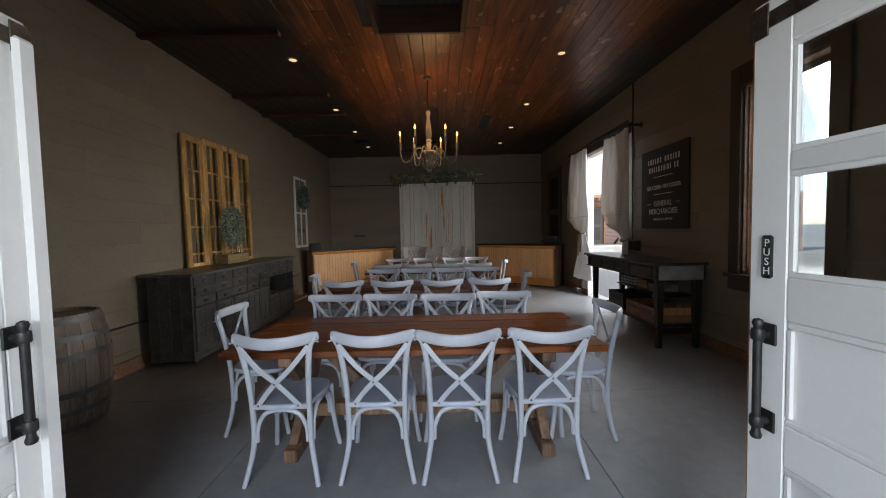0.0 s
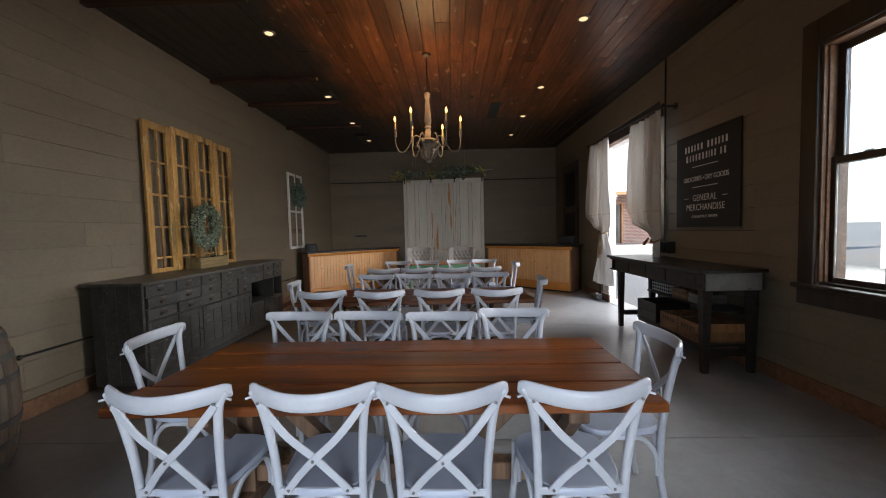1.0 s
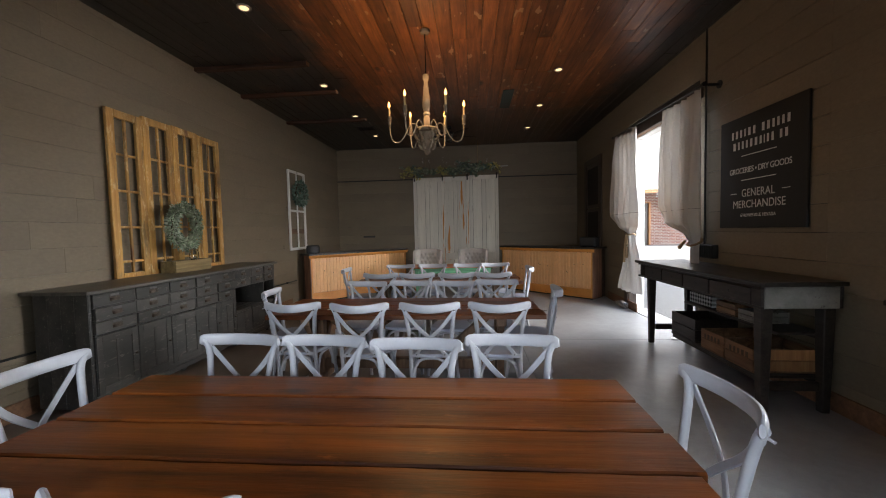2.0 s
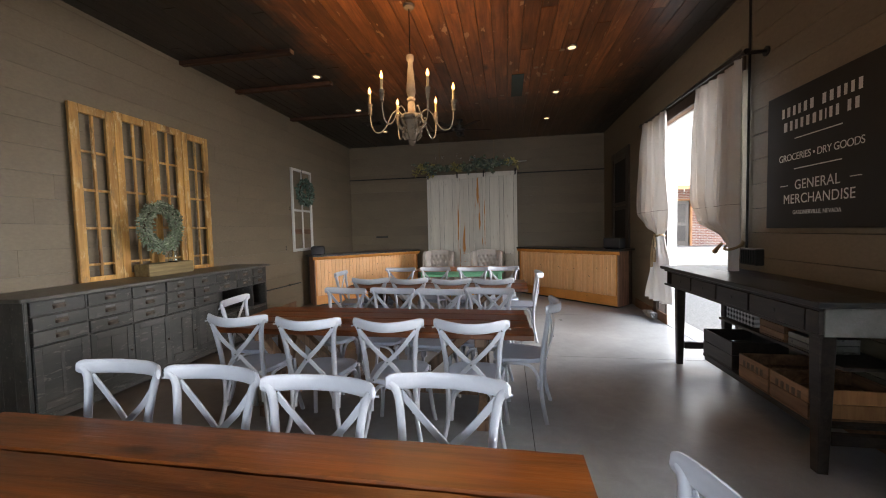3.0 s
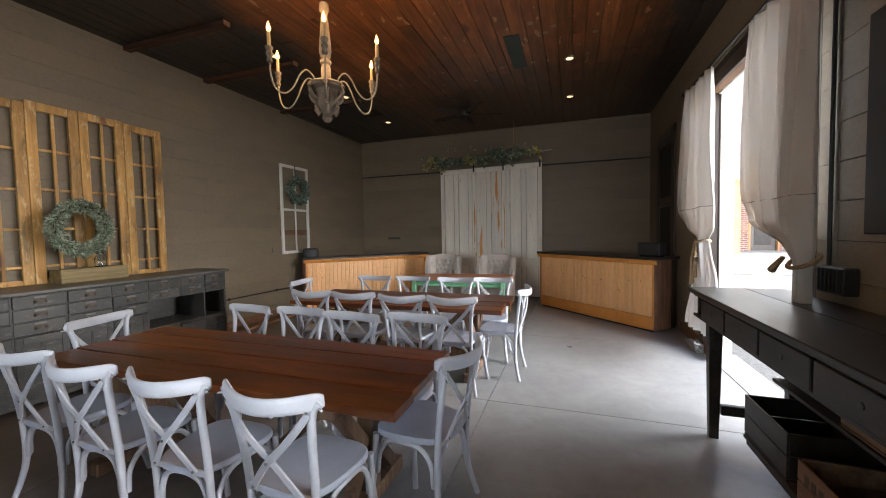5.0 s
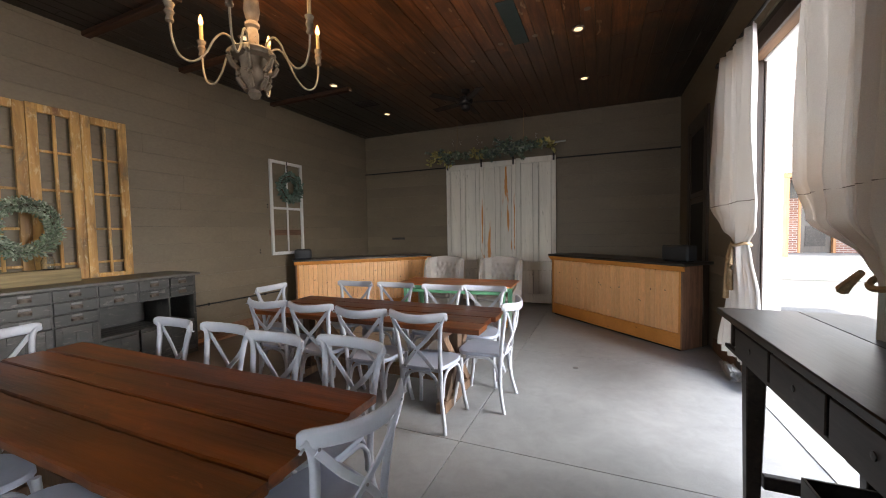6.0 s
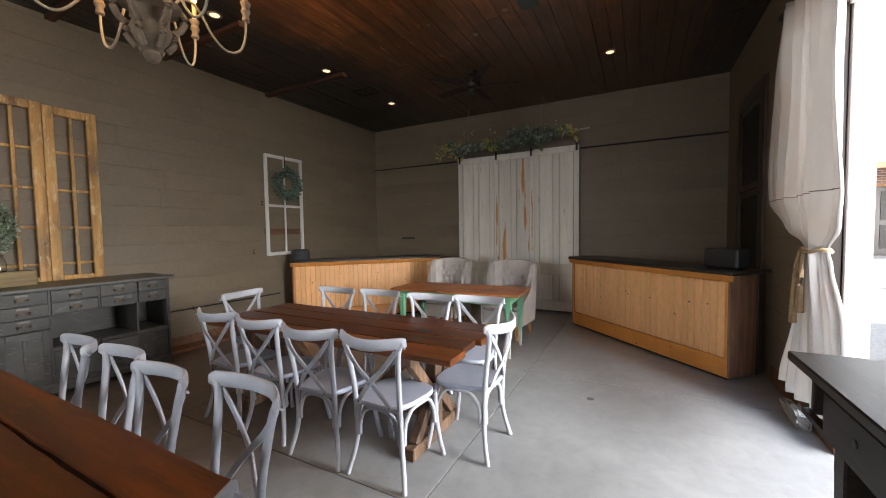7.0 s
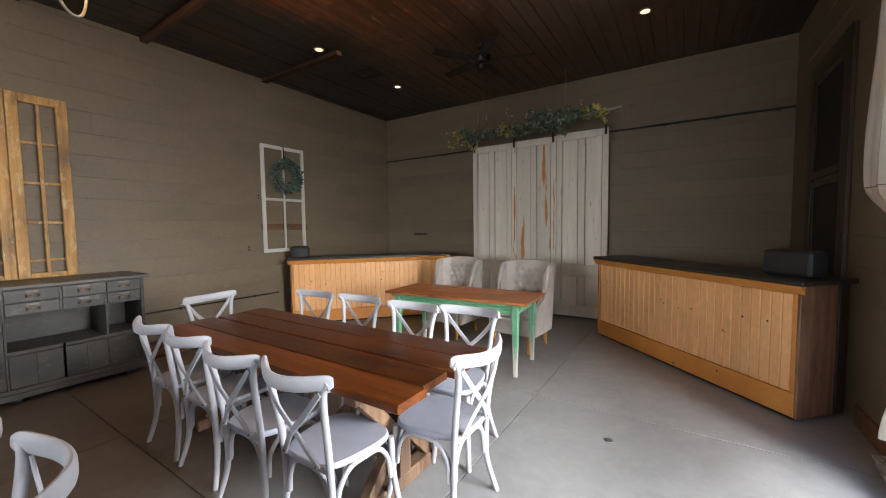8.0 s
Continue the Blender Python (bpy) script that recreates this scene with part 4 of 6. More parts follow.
# ---- dining tables ----
def farm_table(x0, x1, y0, y1, planks=4):
    t = thing("dining_table", pose((x0 + x1) / 2, (y0 + y1) / 2, 0), "long farmhouse trestle table with red-brown stained plank top", "table", "dining tables")
    a, b = (x1 - x0) / 2, (y1 - y0) / 2
    w = 2 * b / planks
    r = random.Random(int(100 * y0))
    for i in range(planks):
        e = r.uniform(-0.022, 0.022)
        top = 0.758 + r.uniform(-0.003, 0.002)
        bm = bmesh.new()
        for s, u in enumerate([-a + e + (2 * a) * k / 24 for k in range(25)]):
            # sawn plank with softly wandering edges
            q0, q1 = -b + w * i + 0.0035 + r.uniform(0, 0.006), -b + w * (i + 1) - 0.0035 - r.uniform(0, 0.006)
            sec = [(q0 + 0.004, 0.717), (q1 - 0.004, 0.717), (q1, 0.722), (q1, top - 0.007), (q1 - 0.006, top), (q0 + 0.006, top), (q0, top - 0.007), (q0, 0.722)]
            ring = [bm.verts.new((u, y, z)) for y, z in sec]
            if s:
                for j in range(8):
                    bm.faces.new((prev[j], prev[(j + 1) % 8], ring[(j + 1) % 8], ring[j]))
            else:
                bm.faces.new(ring[::-1])
            prev = ring
        bm.faces.new(prev)
        part("plank", bm, "table", t)
    for s in (-1, 1):
        x = s * (a - 0.36)
        foot = part("foot", box(x - 0.045, x + 0.045, -b + 0.09, b - 0.09, 0.0, 0.085, 0.008), "trestle", t)
        part("cleat", box(x - 0.045, x + 0.045, -b + 0.07, b - 0.07, 0.637, 0.716, 0.006), "trestle", t)
        part("post", box(x - 0.043, x + 0.043, -0.05, 0.05, 0.086, 0.636, 0.005), "trestle", t)
        for q in (-1, 1):
            part("diagonal", beam_between((x, q * 0.055, 0.36), (x, q * (b - 0.13), 0.655), 0.07, 0.06, 0.004, up=(1, 0, 0)), "trestle", t)
            part("diagonal", beam_between((x, q * 0.055, 0.32), (x, q * (b - 0.17), 0.075), 0.07, 0.06, 0.004, up=(1, 0, 0)), "trestle", t)
        part("knee_brace", beam_between((s * (a - 0.42), 0, 0.70), (s * 0.30, 0, 0.23), 0.075, 0.07, 0.004), "trestle", t)
    part("stretcher", box(-a + 0.41, a - 0.41, -0.045, 0.045, 0.14, 0.235, 0.006), "trestle", t)
    return t


for q in TABLES:
    farm_table(*q)


def green_table(m, a, b):
    """a and b are half the length and half the width."""
    t = thing("green_table", m, "worn green painted table with a red-brown board top", "table")
    r = random.Random(4)
    for i in range(5):
        w = 2 * b / 5
        e = r.uniform(-0.008, 0.008)
        part("board", box(-a + e, a + e, -b + w * i + 0.001, -b + w * (i + 1) - 0.001, 0.738, 0.764 - 0.001 * (i % 2), 0.004), "gtop", t)
    for s in (-1, 1):
        part("apron", box(-a + 0.17, a - 0.17, s * (b - 0.094) - 0.011, s * (b - 0.094) + 0.011, 0.625, 0.737), "green", t)
        part("apron_bead", box(-a + 0.06, a - 0.06, s * (b - 0.055) - 0.014, s * (b - 0.055) + 0.014, 0.706, 0.7375, 0.006), "green", t)
        part("apron_bead", box(-a + 0.09, a - 0.09, s * (b - 0.070) - 0.012, s * (b - 0.070) + 0.012, 0.676, 0.700, 0.005), "green", t)
        part("apron_bead", box(-a + 0.10, a - 0.10, s * (b - 0.080) - 0.007, s * (b - 0.080) + 0.007, 0.632, 0.668, 0.003), "green", t)
        part("apron", box(s * (a - 0.14) - 0.011, s * (a - 0.14) + 0.011, -b + 0.13, b - 0.13, 0.625, 0.737), "green", t)
        part("end_bead", box(s * (a - 0.075) - 0.014, s * (a - 0.075) + 0.014, -b + 0.075, b - 0.075, 0.706, 0.7370, 0.006), "green", t)
        for q in (-1, 1):
            part("leg", sweep([(s * (a - 0.14), q * (b - 0.075), z) for z in (0.0, 0.2, 0.60, 0.737)], rect(0.068, 0.068, 0.006), ref=(0, 1, 0), scales=[0.55, 0.68, 1.0, 1.0]), "greenleg", t)
    return t


green_table(pose(-0.10, 9.345, 0, 0, 0, 2.5), 0.865, 0.355)


def wing_chair(x, y, turn):
    c = thing("wingback_chair", pose(x, y, 0, 0, 0, turn), "oatmeal linen tufted wingback armchair with honey wood legs", "armchair", "wingback chairs")
    # local: faces -y, back along +y
    bm = bmesh.new()
    nx, nz = 44, 44
    tufts = [(tx * 0.105 + (0.052 if r % 2 else 0), 0.56 + r * 0.085) for r in range(5) for tx in (-2, -1, 0, 1, 2)]
    grid = []
    for k in range(nz + 1):
        z = 0.40 + 0.64 * k / nz
        row = []
        for i in range(nx + 1):
            u = -1 + 2 * i / nx
            wide = 0.31 + 0.05 * math.sin(math.pi * (z - 0.40) / 0.64 * 0.9)
            px = u * wide
            py = 0.20 + 0.10 * (z - 0.4) / 0.64 - 0.10 * max(0, abs(u) - 0.62) ** 1.3 / 0.38 ** 1.3
            for tx, tz in tufts:
                d2 = (px - tx) ** 2 + (z - tz) ** 2
                py += 0.026 * math.exp(-d2 / 0.0007) - 0.010 * math.exp(-((px - tx - 0.052) ** 2 + (z - tz) ** 2) / 0.0016)
            top = 0.03 * (1 - u * u)
            row.append(bm.verts.new((px, py, z + top * k / nz)))
        grid.append(row)
    back = [[bm.verts.new((v.co.x * 0.99, v.co.y + 0.085, v.co.z)) for v in row] for row in grid]
    for k in range(nz):
        for i in range(nx):
            bm.faces.new((grid[k][i], grid[k][i + 1], grid[k + 1][i + 1], grid[k + 1][i]))
            bm.faces.new((back[k][i + 1], back[k][i], back[k + 1][i], back[k + 1][i + 1]))
        bm.faces.new((grid[k][0], grid[k + 1][0], back[k + 1][0], back[k][0]))
        bm.faces.new((grid[k][nx], back[k][nx], back[k + 1][nx], grid[k + 1][nx]))
    for i in range(nx):
        bm.faces.new((grid[nz][i], grid[nz][i + 1], back[nz][i + 1], back[nz][i]))
        bm.faces.new((grid[0][i + 1], grid[0][i], back[0][i], back[0][i + 1]))
    part("backrest", bm, "linen", c, smooth=True)
    for tx, tz in tufts:
        if abs(tx) < 0.25:
            part("button", moved(lathe([(0.013, 0), (0.011, 0.005), (0.004, 0.008)], 8), pose(tx, 0.20 + 0.10 * (tz - 0.4) / 0.64 + 0.024, tz, 90)), "button", c)
    part("seat", box(-0.313, 0.313, -0.26, 0.24, 0.195, 0.40, 0.02), "linen", c)
    part("cushion", box(-0.30, 0.30, -0.275, 0.20, 0.402, 0.485, 0.03), "linen", c)
    for s in (-1, 1):
        out = [(0.28, 0.195), (0.29, 1.03), (0.22, 1.05), (0.13, 1.02), (0.07, 0.93), (0.05, 0.82), (0.03, 0.70), (-0.03, 0.61), (-0.13, 0.565), (-0.21, 0.545), (-0.245, 0.50), (-0.25, 0.195)]
        bm = bmesh.new()
        ring = [bm.verts.new((s * 0.315, q[0], q[1])) for q in out]
        ring2 = [bm.verts.new((s * 0.378, q[0] + 0.004, q[1])) for q in out]
        for i in range(len(out)):
            bm.faces.new((ring[i], ring[(i + 1) % len(out)], ring2[(i + 1) % len(out)], ring2[i]))
        bm.faces.new(ring)
        bm.faces.new(ring2[::-1])
        bmesh.ops.bevel(bm, geom=list(bm.edges), offset=0.016, segments=2, affect="EDGES")
        part("wing", bm, "linen", c, smooth=True)
        for yy, lean in ((-0.235, 0.0), (0.22, 0.05)):
            part("leg", sweep([(s * 0.285, yy + lean, 0), (s * 0.285, yy, 0.195)], rect(0.056, 0.05, 0.006), ref=(0, 1, 0), scales=[0.6, 1.0]), "leg", c, "honey-coloured tapered wood leg")
    # narrower at the foot than at the ears
    for ch in c.children:
        for v in ch.data.vertices:
            v.co.x *= 0.80 + 0.13 * v.co.z
    return c


wing_chair(-0.74, 10.13, -2)
wing_chair(0.31, 10.06, -5)


# ---- bar counters ----
def bar_counter(m, length, depth, label, flip=False):
    """Local x along the front, +y into the corner, front face at y = 0."""
    c = thing("bar_counter", m, label, "counter", "bar counters")
    part("carcass", box(0.03, length - 0.03, 0.025, depth, 0.02, 1.02), "trim", c)
    n = int(length / 0.082)
    w = (length - 0.10) / n
    for i in range(n):
        part("bead_board", box(0.05 + w * i + 0.001, 0.05 + w * (i + 1) - 0.001, 0.006, 0.024, 0.215, 0.955, 0.007), "orange", c)
    part("base_board", box(0.02, length - 0.02, -0.004, 0.024, 0.03, 0.213, 0.004), "ochre", c, "ochre painted base board")
    part("top_moulding", box(0.02, length - 0.02, -0.006, 0.024, 0.957, 1.02, 0.008), "ochre", c, "ochre painted moulding")
    for x in (0.02, length - 0.05):
        part("corner_post", box(x, x + 0.03, -0.002, 0.024, 0.214, 0.956, 0.003), "ochre", c)
    for x0, x1 in ((0.0, 0.028), (length - 0.028, length)):
        part("end_panel", box(x0, x1, 0.0, depth * 0.75, 0.02, 1.02, 0.006), "endwood", c, "brown wooden end board, chipped at the edges")
        part("end_panel", box(x0 + 0.004, x1 - 0.004, depth * 0.79, depth, 0.02, 1.02, 0.005), "trim", c, "dark brown rear end board")
    part("countertop", box(-0.04, length + 0.04, -0.05, depth + 0.02, 1.022, 1.058, 0.008), "black_top", c, "black counter top")
    part("plinth", box(0.04, length - 0.04, 0.03, depth - 0.02, 0.0, 0.019, 0.002), "dark", c)
    part("cornice", moved(sweep([(-0.03, 0, 0), (length + 0.03, 0, 0)], [(0.0, 0.0), (0.040, 0.055), (0.040, 0.062), (0.0, 0.062)], ref=(0, 0, 1)), pose(0, -0.007, 0.959)), "ochre", c, "ochre painted cornice")
    rng = random.Random(int(length * 100) + int(depth * 100))
    for i in range(14):
        u, z = rng.uniform(0.15, length - 0.15), rng.choice((rng.uniform(0.06, 0.19), rng.uniform(0.4, 0.85), rng.uniform(0.62, 0.70)))
        r = rng.uniform(0.004, 0.010)
        part("nail_hole", moved(lathe([(r * 0.3, 0), (r, 0.0004), (r, 0.001)], 8), pose(u, -0.0042 if z < 0.2 else 0.0058, z, 90)), "dark", c)
    return c


bar_counter(pose(1.05, 11.05, 0, 0, 0, -44.5) @ Matrix.Diagonal((1, 1, 1.025, 1)), 2.42, 0.50, "ochre beadboard bar counter with black top, set across a corner")
bar_counter(pose(-3.13, 9.20, 0, 0, 0, 47.0), 2.55, 0.42, "ochre beadboard bar counter with black top, set across a corner")


def speaker_box(x, y, z, rz, w, h, d, label):
    s = thing("speaker", pose(x, y, z, 0, 0, rz), label, "speaker")
    part("cabinet", box(-w / 2, w / 2, -d / 2, d / 2, 0.012, h, 0.018), "speaker", s)
    part("grille", box(-w / 2 + 0.02, w / 2 - 0.02, -d / 2 - 0.006, -d / 2 - 0.001, 0.03, h - 0.02, 0.002), "speaker", s)
    part("foot", box(-w / 2 + 0.03, w / 2 - 0.03, -d / 2 + 0.03, d / 2 - 0.03, 0, 0.011, 0.001), "dark", s)


rs = thing("speaker", pose(-3.14, 9.40, 1.058, 0, 0, 47), "rounded charcoal fabric speaker standing on the counter", "speaker")
part("cabinet", moved(lathe([(0.10, 0.0), (0.125, 0.012), (0.13, 0.05), (0.13, 0.13), (0.122, 0.165), (0.105, 0.178)], 28), Matrix.Diagonal((1.15, 0.72, 1, 1))), "speaker", rs, smooth=True)
part("top_plate", moved(lathe([(0.098, 0.1785), (0.098, 0.183), (0.09, 0.185)], 28), Matrix.Diagonal((1.15, 0.72, 1, 1))), "dark", rs, smooth=True)
speaker_box(2.78, 9.63, 1.0845, -44, 0.35, 0.21, 0.19, "charcoal box speaker standing on the counter")


# ---- barn doors on the end wall ----
def barn_panel(x0, x1, top, hangers, peeling=False):
    p = thing("barn_door", pose(x0, YE - 0.10, 0), "old white panelled sliding door with paint peeling to orange wood" if peeling else "old white panelled sliding door with cracked paint", "door", "sliding barn doors")
    mt = "barn_peel" if peeling else "barn"
    w = x1 - x0
    st, mid = 0.088, 0.105
    for a in (0.0, w - st):
        part("stile", box(a, a + st, -0.02, 0.02, 0.035, top, 0.004), mt, p)
    for z0, z1 in ((0.035, 0.209), (0.70, 0.88), (top - 0.11, top)):
        part("rail", box(st + 0.002, w - st - 0.002, -0.0195, 0.0195, z0, z1, 0.004), "barn", p)
    part("backing", box(st - 0.01, w - st + 0.01, 0.010, 0.016, 0.05, top - 0.02, 0), "twig", p)
    c0, c1 = w / 2 - mid / 2, w / 2 + mid / 2
    for z0, z1 in ((0.211, 0.698), (0.882, top - 0.112)):
        part("mid_stile", box(c0, c1, -0.0185, 0.009, z0, z1, 0.004), mt, p)
        for a, b in ((st + 0.006, c0 - 0.006), (c1 + 0.006, w - st - 0.006)):
            part("panel", box(a + 0.012, b - 0.012, -0.004, 0.009, z0 + 0.012, z1 - 0.012, 0.003), mt, p)
            bm = bmesh.new()
            for q in ((a, a + 0.016, z0, z1), (b - 0.016, b, z0, z1), (a + 0.017, b - 0.017, z0, z0 + 0.016), (a + 0.017, b - 0.017, z1 - 0.016, z1)):
                box(q[0], q[1], -0.0135, -0.0045, q[2], q[3], 0.004, bm)
            part("panel_moulding", bm, mt, p)
    for x in hangers:
        part("hanger", box(x - 0.018, x + 0.018, -0.028, -0.021, top - 0.10, top + 0.06, 0.002), "iron", p, "black iron hanger strap")
    return p


barn_panel(-1.28, -0.52, 2.955, (0.035,))
barn_panel(-0.515, 0.255, 2.965, (0.04, 0.72), True)
barn_panel(0.26, 1.045, 2.985, (0.745,))
rail = thing("sliding_rail", pose(0, 0, 0), "black iron pipe rail along the end wall", "rail")
part("pipe", sweep([(XL + 0.01, YE - 0.05, 2.93), (XR - 0.01, YE - 0.05, 2.93)], circle(0.014, 8), ref=(0, 0, 1)), "iron", rail, smooth=True)
for x in [-3.2 + 0.62 * i for i in range(11)]:
    part("standoff", sweep([(x, YE - 0.001, 2.93), (x, YE - 0.045, 2.93)], circle(0.02, 8)), "iron", rail, smooth=True)


# ---- foliage ----
def leaf_at(bm, p, d, size, wide, rng):
    """One folded leaf of two quads, from p along d."""
    d = d.normalized()
    s = d.cross(Vector((rng.uniform(-1, 1), rng.uniform(-1, 1), rng.uniform(-1, 1)))).normalized()
    n = s.cross(d)
    a, t = p, p + d * size + n * size * rng.uniform(-0.2, 0.2)
    m1, m2 = p + d * size * 0.35, p + d * size * 0.72
    vs = [bm.verts.new(q) for q in (a, m1 + s * size * wide + n * size * 0.06, m2 + s * size * wide * 0.8 + n * size * 0.08, t, m2 - s * size * wide * 0.8 + n * size * 0.08, m1 - s * size * wide + n * size * 0.06)]
    mid1, mid2 = bm.verts.new(m1), bm.verts.new(m2)
    bm.faces.new((vs[0], vs[1], mid1))
    bm.faces.new((vs[1], vs[2], mid2, mid1))
    bm.faces.new((vs[2], vs[3], mid2))
    bm.faces.new((vs[3], vs[4], mid2))
    bm.faces.new((vs[4], vs[5], mid1, mid2))
    bm.faces.new((vs[5], vs[0], mid1))


def wreath(name, m, R, r, count, size, wide, mats, label, seed):
    """Upright wreath in the local xz plane."""
    w = thing(name, m, label, "wreath")
    rng = random.Random(seed)
    ring = [(R * math.cos(2 * math.pi * i / 30), 0.008 * math.sin(i), R * math.sin(2 * math.pi * i / 30)) for i in range(30)]
    part("twig_ring", sweep(ring, circle(0.012, 6), closed=True, ref=(0, 1, 0)), "twig", w, smooth=True)
    for k, mt in enumerate(mats):
        bm = bmesh.new()
        for i in range(count // len(mats)):
            a = rng.uniform(0, 2 * math.pi)
            b = rng.uniform(0, 2 * math.pi)
            q = r * rng.uniform(0.1, 0.85)
            rad = Vector((math.cos(a), 0, math.sin(a)))
            out = rad * math.cos(b) + Vector((0, 1, 0)) * math.sin(b)
            tang = Vector((-math.sin(a), 0, math.cos(a)))
            p = rad * R + out * q
            leaf_at(bm, p, out * rng.uniform(0.3, 1.0) + tang * rng.uniform(-0.2, 1.0) + Vector((rng.uniform(-.3, .3), rng.uniform(-.3, .3), rng.uniform(-.3, .3))), size * rng.uniform(0.6, 1.25), wide, rng)
        part("leaves", bm, mt, w, recalc=False)
    return w


wreath("wreath", pose(-3.185, 5.845, 1.615, 0, 0, 97), 0.232, 0.076, 3300, 0.036, 0.24, ("leafpale", "leafpale", "leaf"), "full grey-green leafy wreath standing on the planter box", 3)
wreath("wreath", pose(XL + 0.10, 9.37, 2.36, 0, 0, 90), 0.205, 0.06, 900, 0.065, 0.26, ("leafdark", "leafdark"), "dark green eucalyptus wreath hung on the old sash", 4)


def garland():
    g = thing("garland", pose(0, 11.42, 3.03), "hanging eucalyptus garland on a branch with jute ropes", "garland")
    rng = random.Random(8)
    part("branch", sweep(smooth_line([(-1.35, 0, 0.03), (-0.5, 0.01, 0.06), (0.4, -0.01, 0.07), (1.27, 0, 0.12)], 4), circle(0.016, 7)), "greytip", g, "pale bare branch", True)
    kinds = {"leaf": (0.060, 0.46), "leafpale": (0.052, 0.50), "leafdark": (0.056, 0.50), "leafyellow": (0.095, 0.30)}
    leaves = {k: bmesh.new() for k in kinds}
    twigs = bmesh.new()
    for i in range(150):
        # a sprig: a bent twig with leaves in pairs along it
        x = -1.38 + 2.36 * (i + rng.uniform(-0.8, 0.8)) / 149
        kind = rng.choice(("leaf", "leafpale", "leafpale", "leafdark", "leafdark", "leaf"))
        if (x < -1.12 or abs(x + 0.42) < 0.12 or x > 0.86) and rng.random() < 0.55:
            kind = "leafyellow"
        full = 0.75 + 0.35 * math.sin(4.4 * x + 1.0) + 0.25 * max(0.0, x)
        p = Vector((x, rng.gauss(0, 0.02), 0.055 + 0.05 * x / 1.2))
        d = Vector((rng.choice((-1, 1)) * rng.uniform(0.3, 1.0), rng.uniform(-0.75, 0.55), rng.uniform(-0.75, 0.95))).normalized()
        length = rng.uniform(0.13, 0.30) * full
        size, wide = kinds[kind]
        line = [p + d * length * t + Vector((0, 0, 0.10 * length * math.sin(math.pi * t) - 0.12 * length * t * t)) for t in (0, 0.25, 0.5, 0.75, 1.0)]
        sweep(line, circle(0.0028, 4), twigs)
        n = max(5, int(length / 0.019)) if kind != "leafyellow" else 6
        for k in range(n):
            t = (k + 0.6) / n
            q = p + d * length * t + Vector((0, 0, 0.10 * length * math.sin(math.pi * t) - 0.12 * length * t * t))
            for s in (-1, 1):
                side = d.cross(Vector((rng.uniform(-1, 1), rng.uniform(-1, 1), rng.uniform(-1, 1)))).normalized()
                leaf_at(leaves[kind], q, side * s + d * rng.uniform(0.1, 0.9), size * rng.uniform(0.65, 1.2) * (1.1 - 0.35 * t), wide, rng)
    for kind, bm in leaves.items():
        part("leaves", bm, kind, g, recalc=False)
    # thin upright sprigs with pale buds
    for i in range(11):
        x = rng.uniform(-1.1, 0.95)
        p = Vector((x, rng.uniform(-0.06, 0.02), 0.10))
        q = p + Vector((rng.uniform(-0.10, 0.10), rng.uniform(-0.05, 0.02), rng.uniform(0.14, 0.27)))
        sweep([p, (p + q) / 2 + Vector((0.015, 0, 0)), q], circle(0.002, 4), twigs)
        bm = bmesh.new()
        for k in range(7):
            c = q - (q - p) * rng.uniform(0, 0.5) + Vector((rng.gauss(0, 0.012), rng.gauss(0, 0.012), rng.gauss(0, 0.012)))
            bmesh.ops.create_icosphere(bm, subdivisions=1, radius=rng.uniform(0.005, 0.009), matrix=Matrix.Translation(c))
        part("buds", bm, "letter", g, "small pale buds")
    part("twigs", twigs, "twig", g)
    for x, z in ((-0.86, 0.04), (0.50, 0.08)):
        part("rope", sweep(smooth_line([(x - 0.03, 0, z), (x - 0.005, 0.0, z + 0.25), (x, 0, ZC - 3.03)], 4), circle(0.007, 6), ref=(0, 1, 0)), "rope", g, "jute hanging rope", True)
    return g


garland()


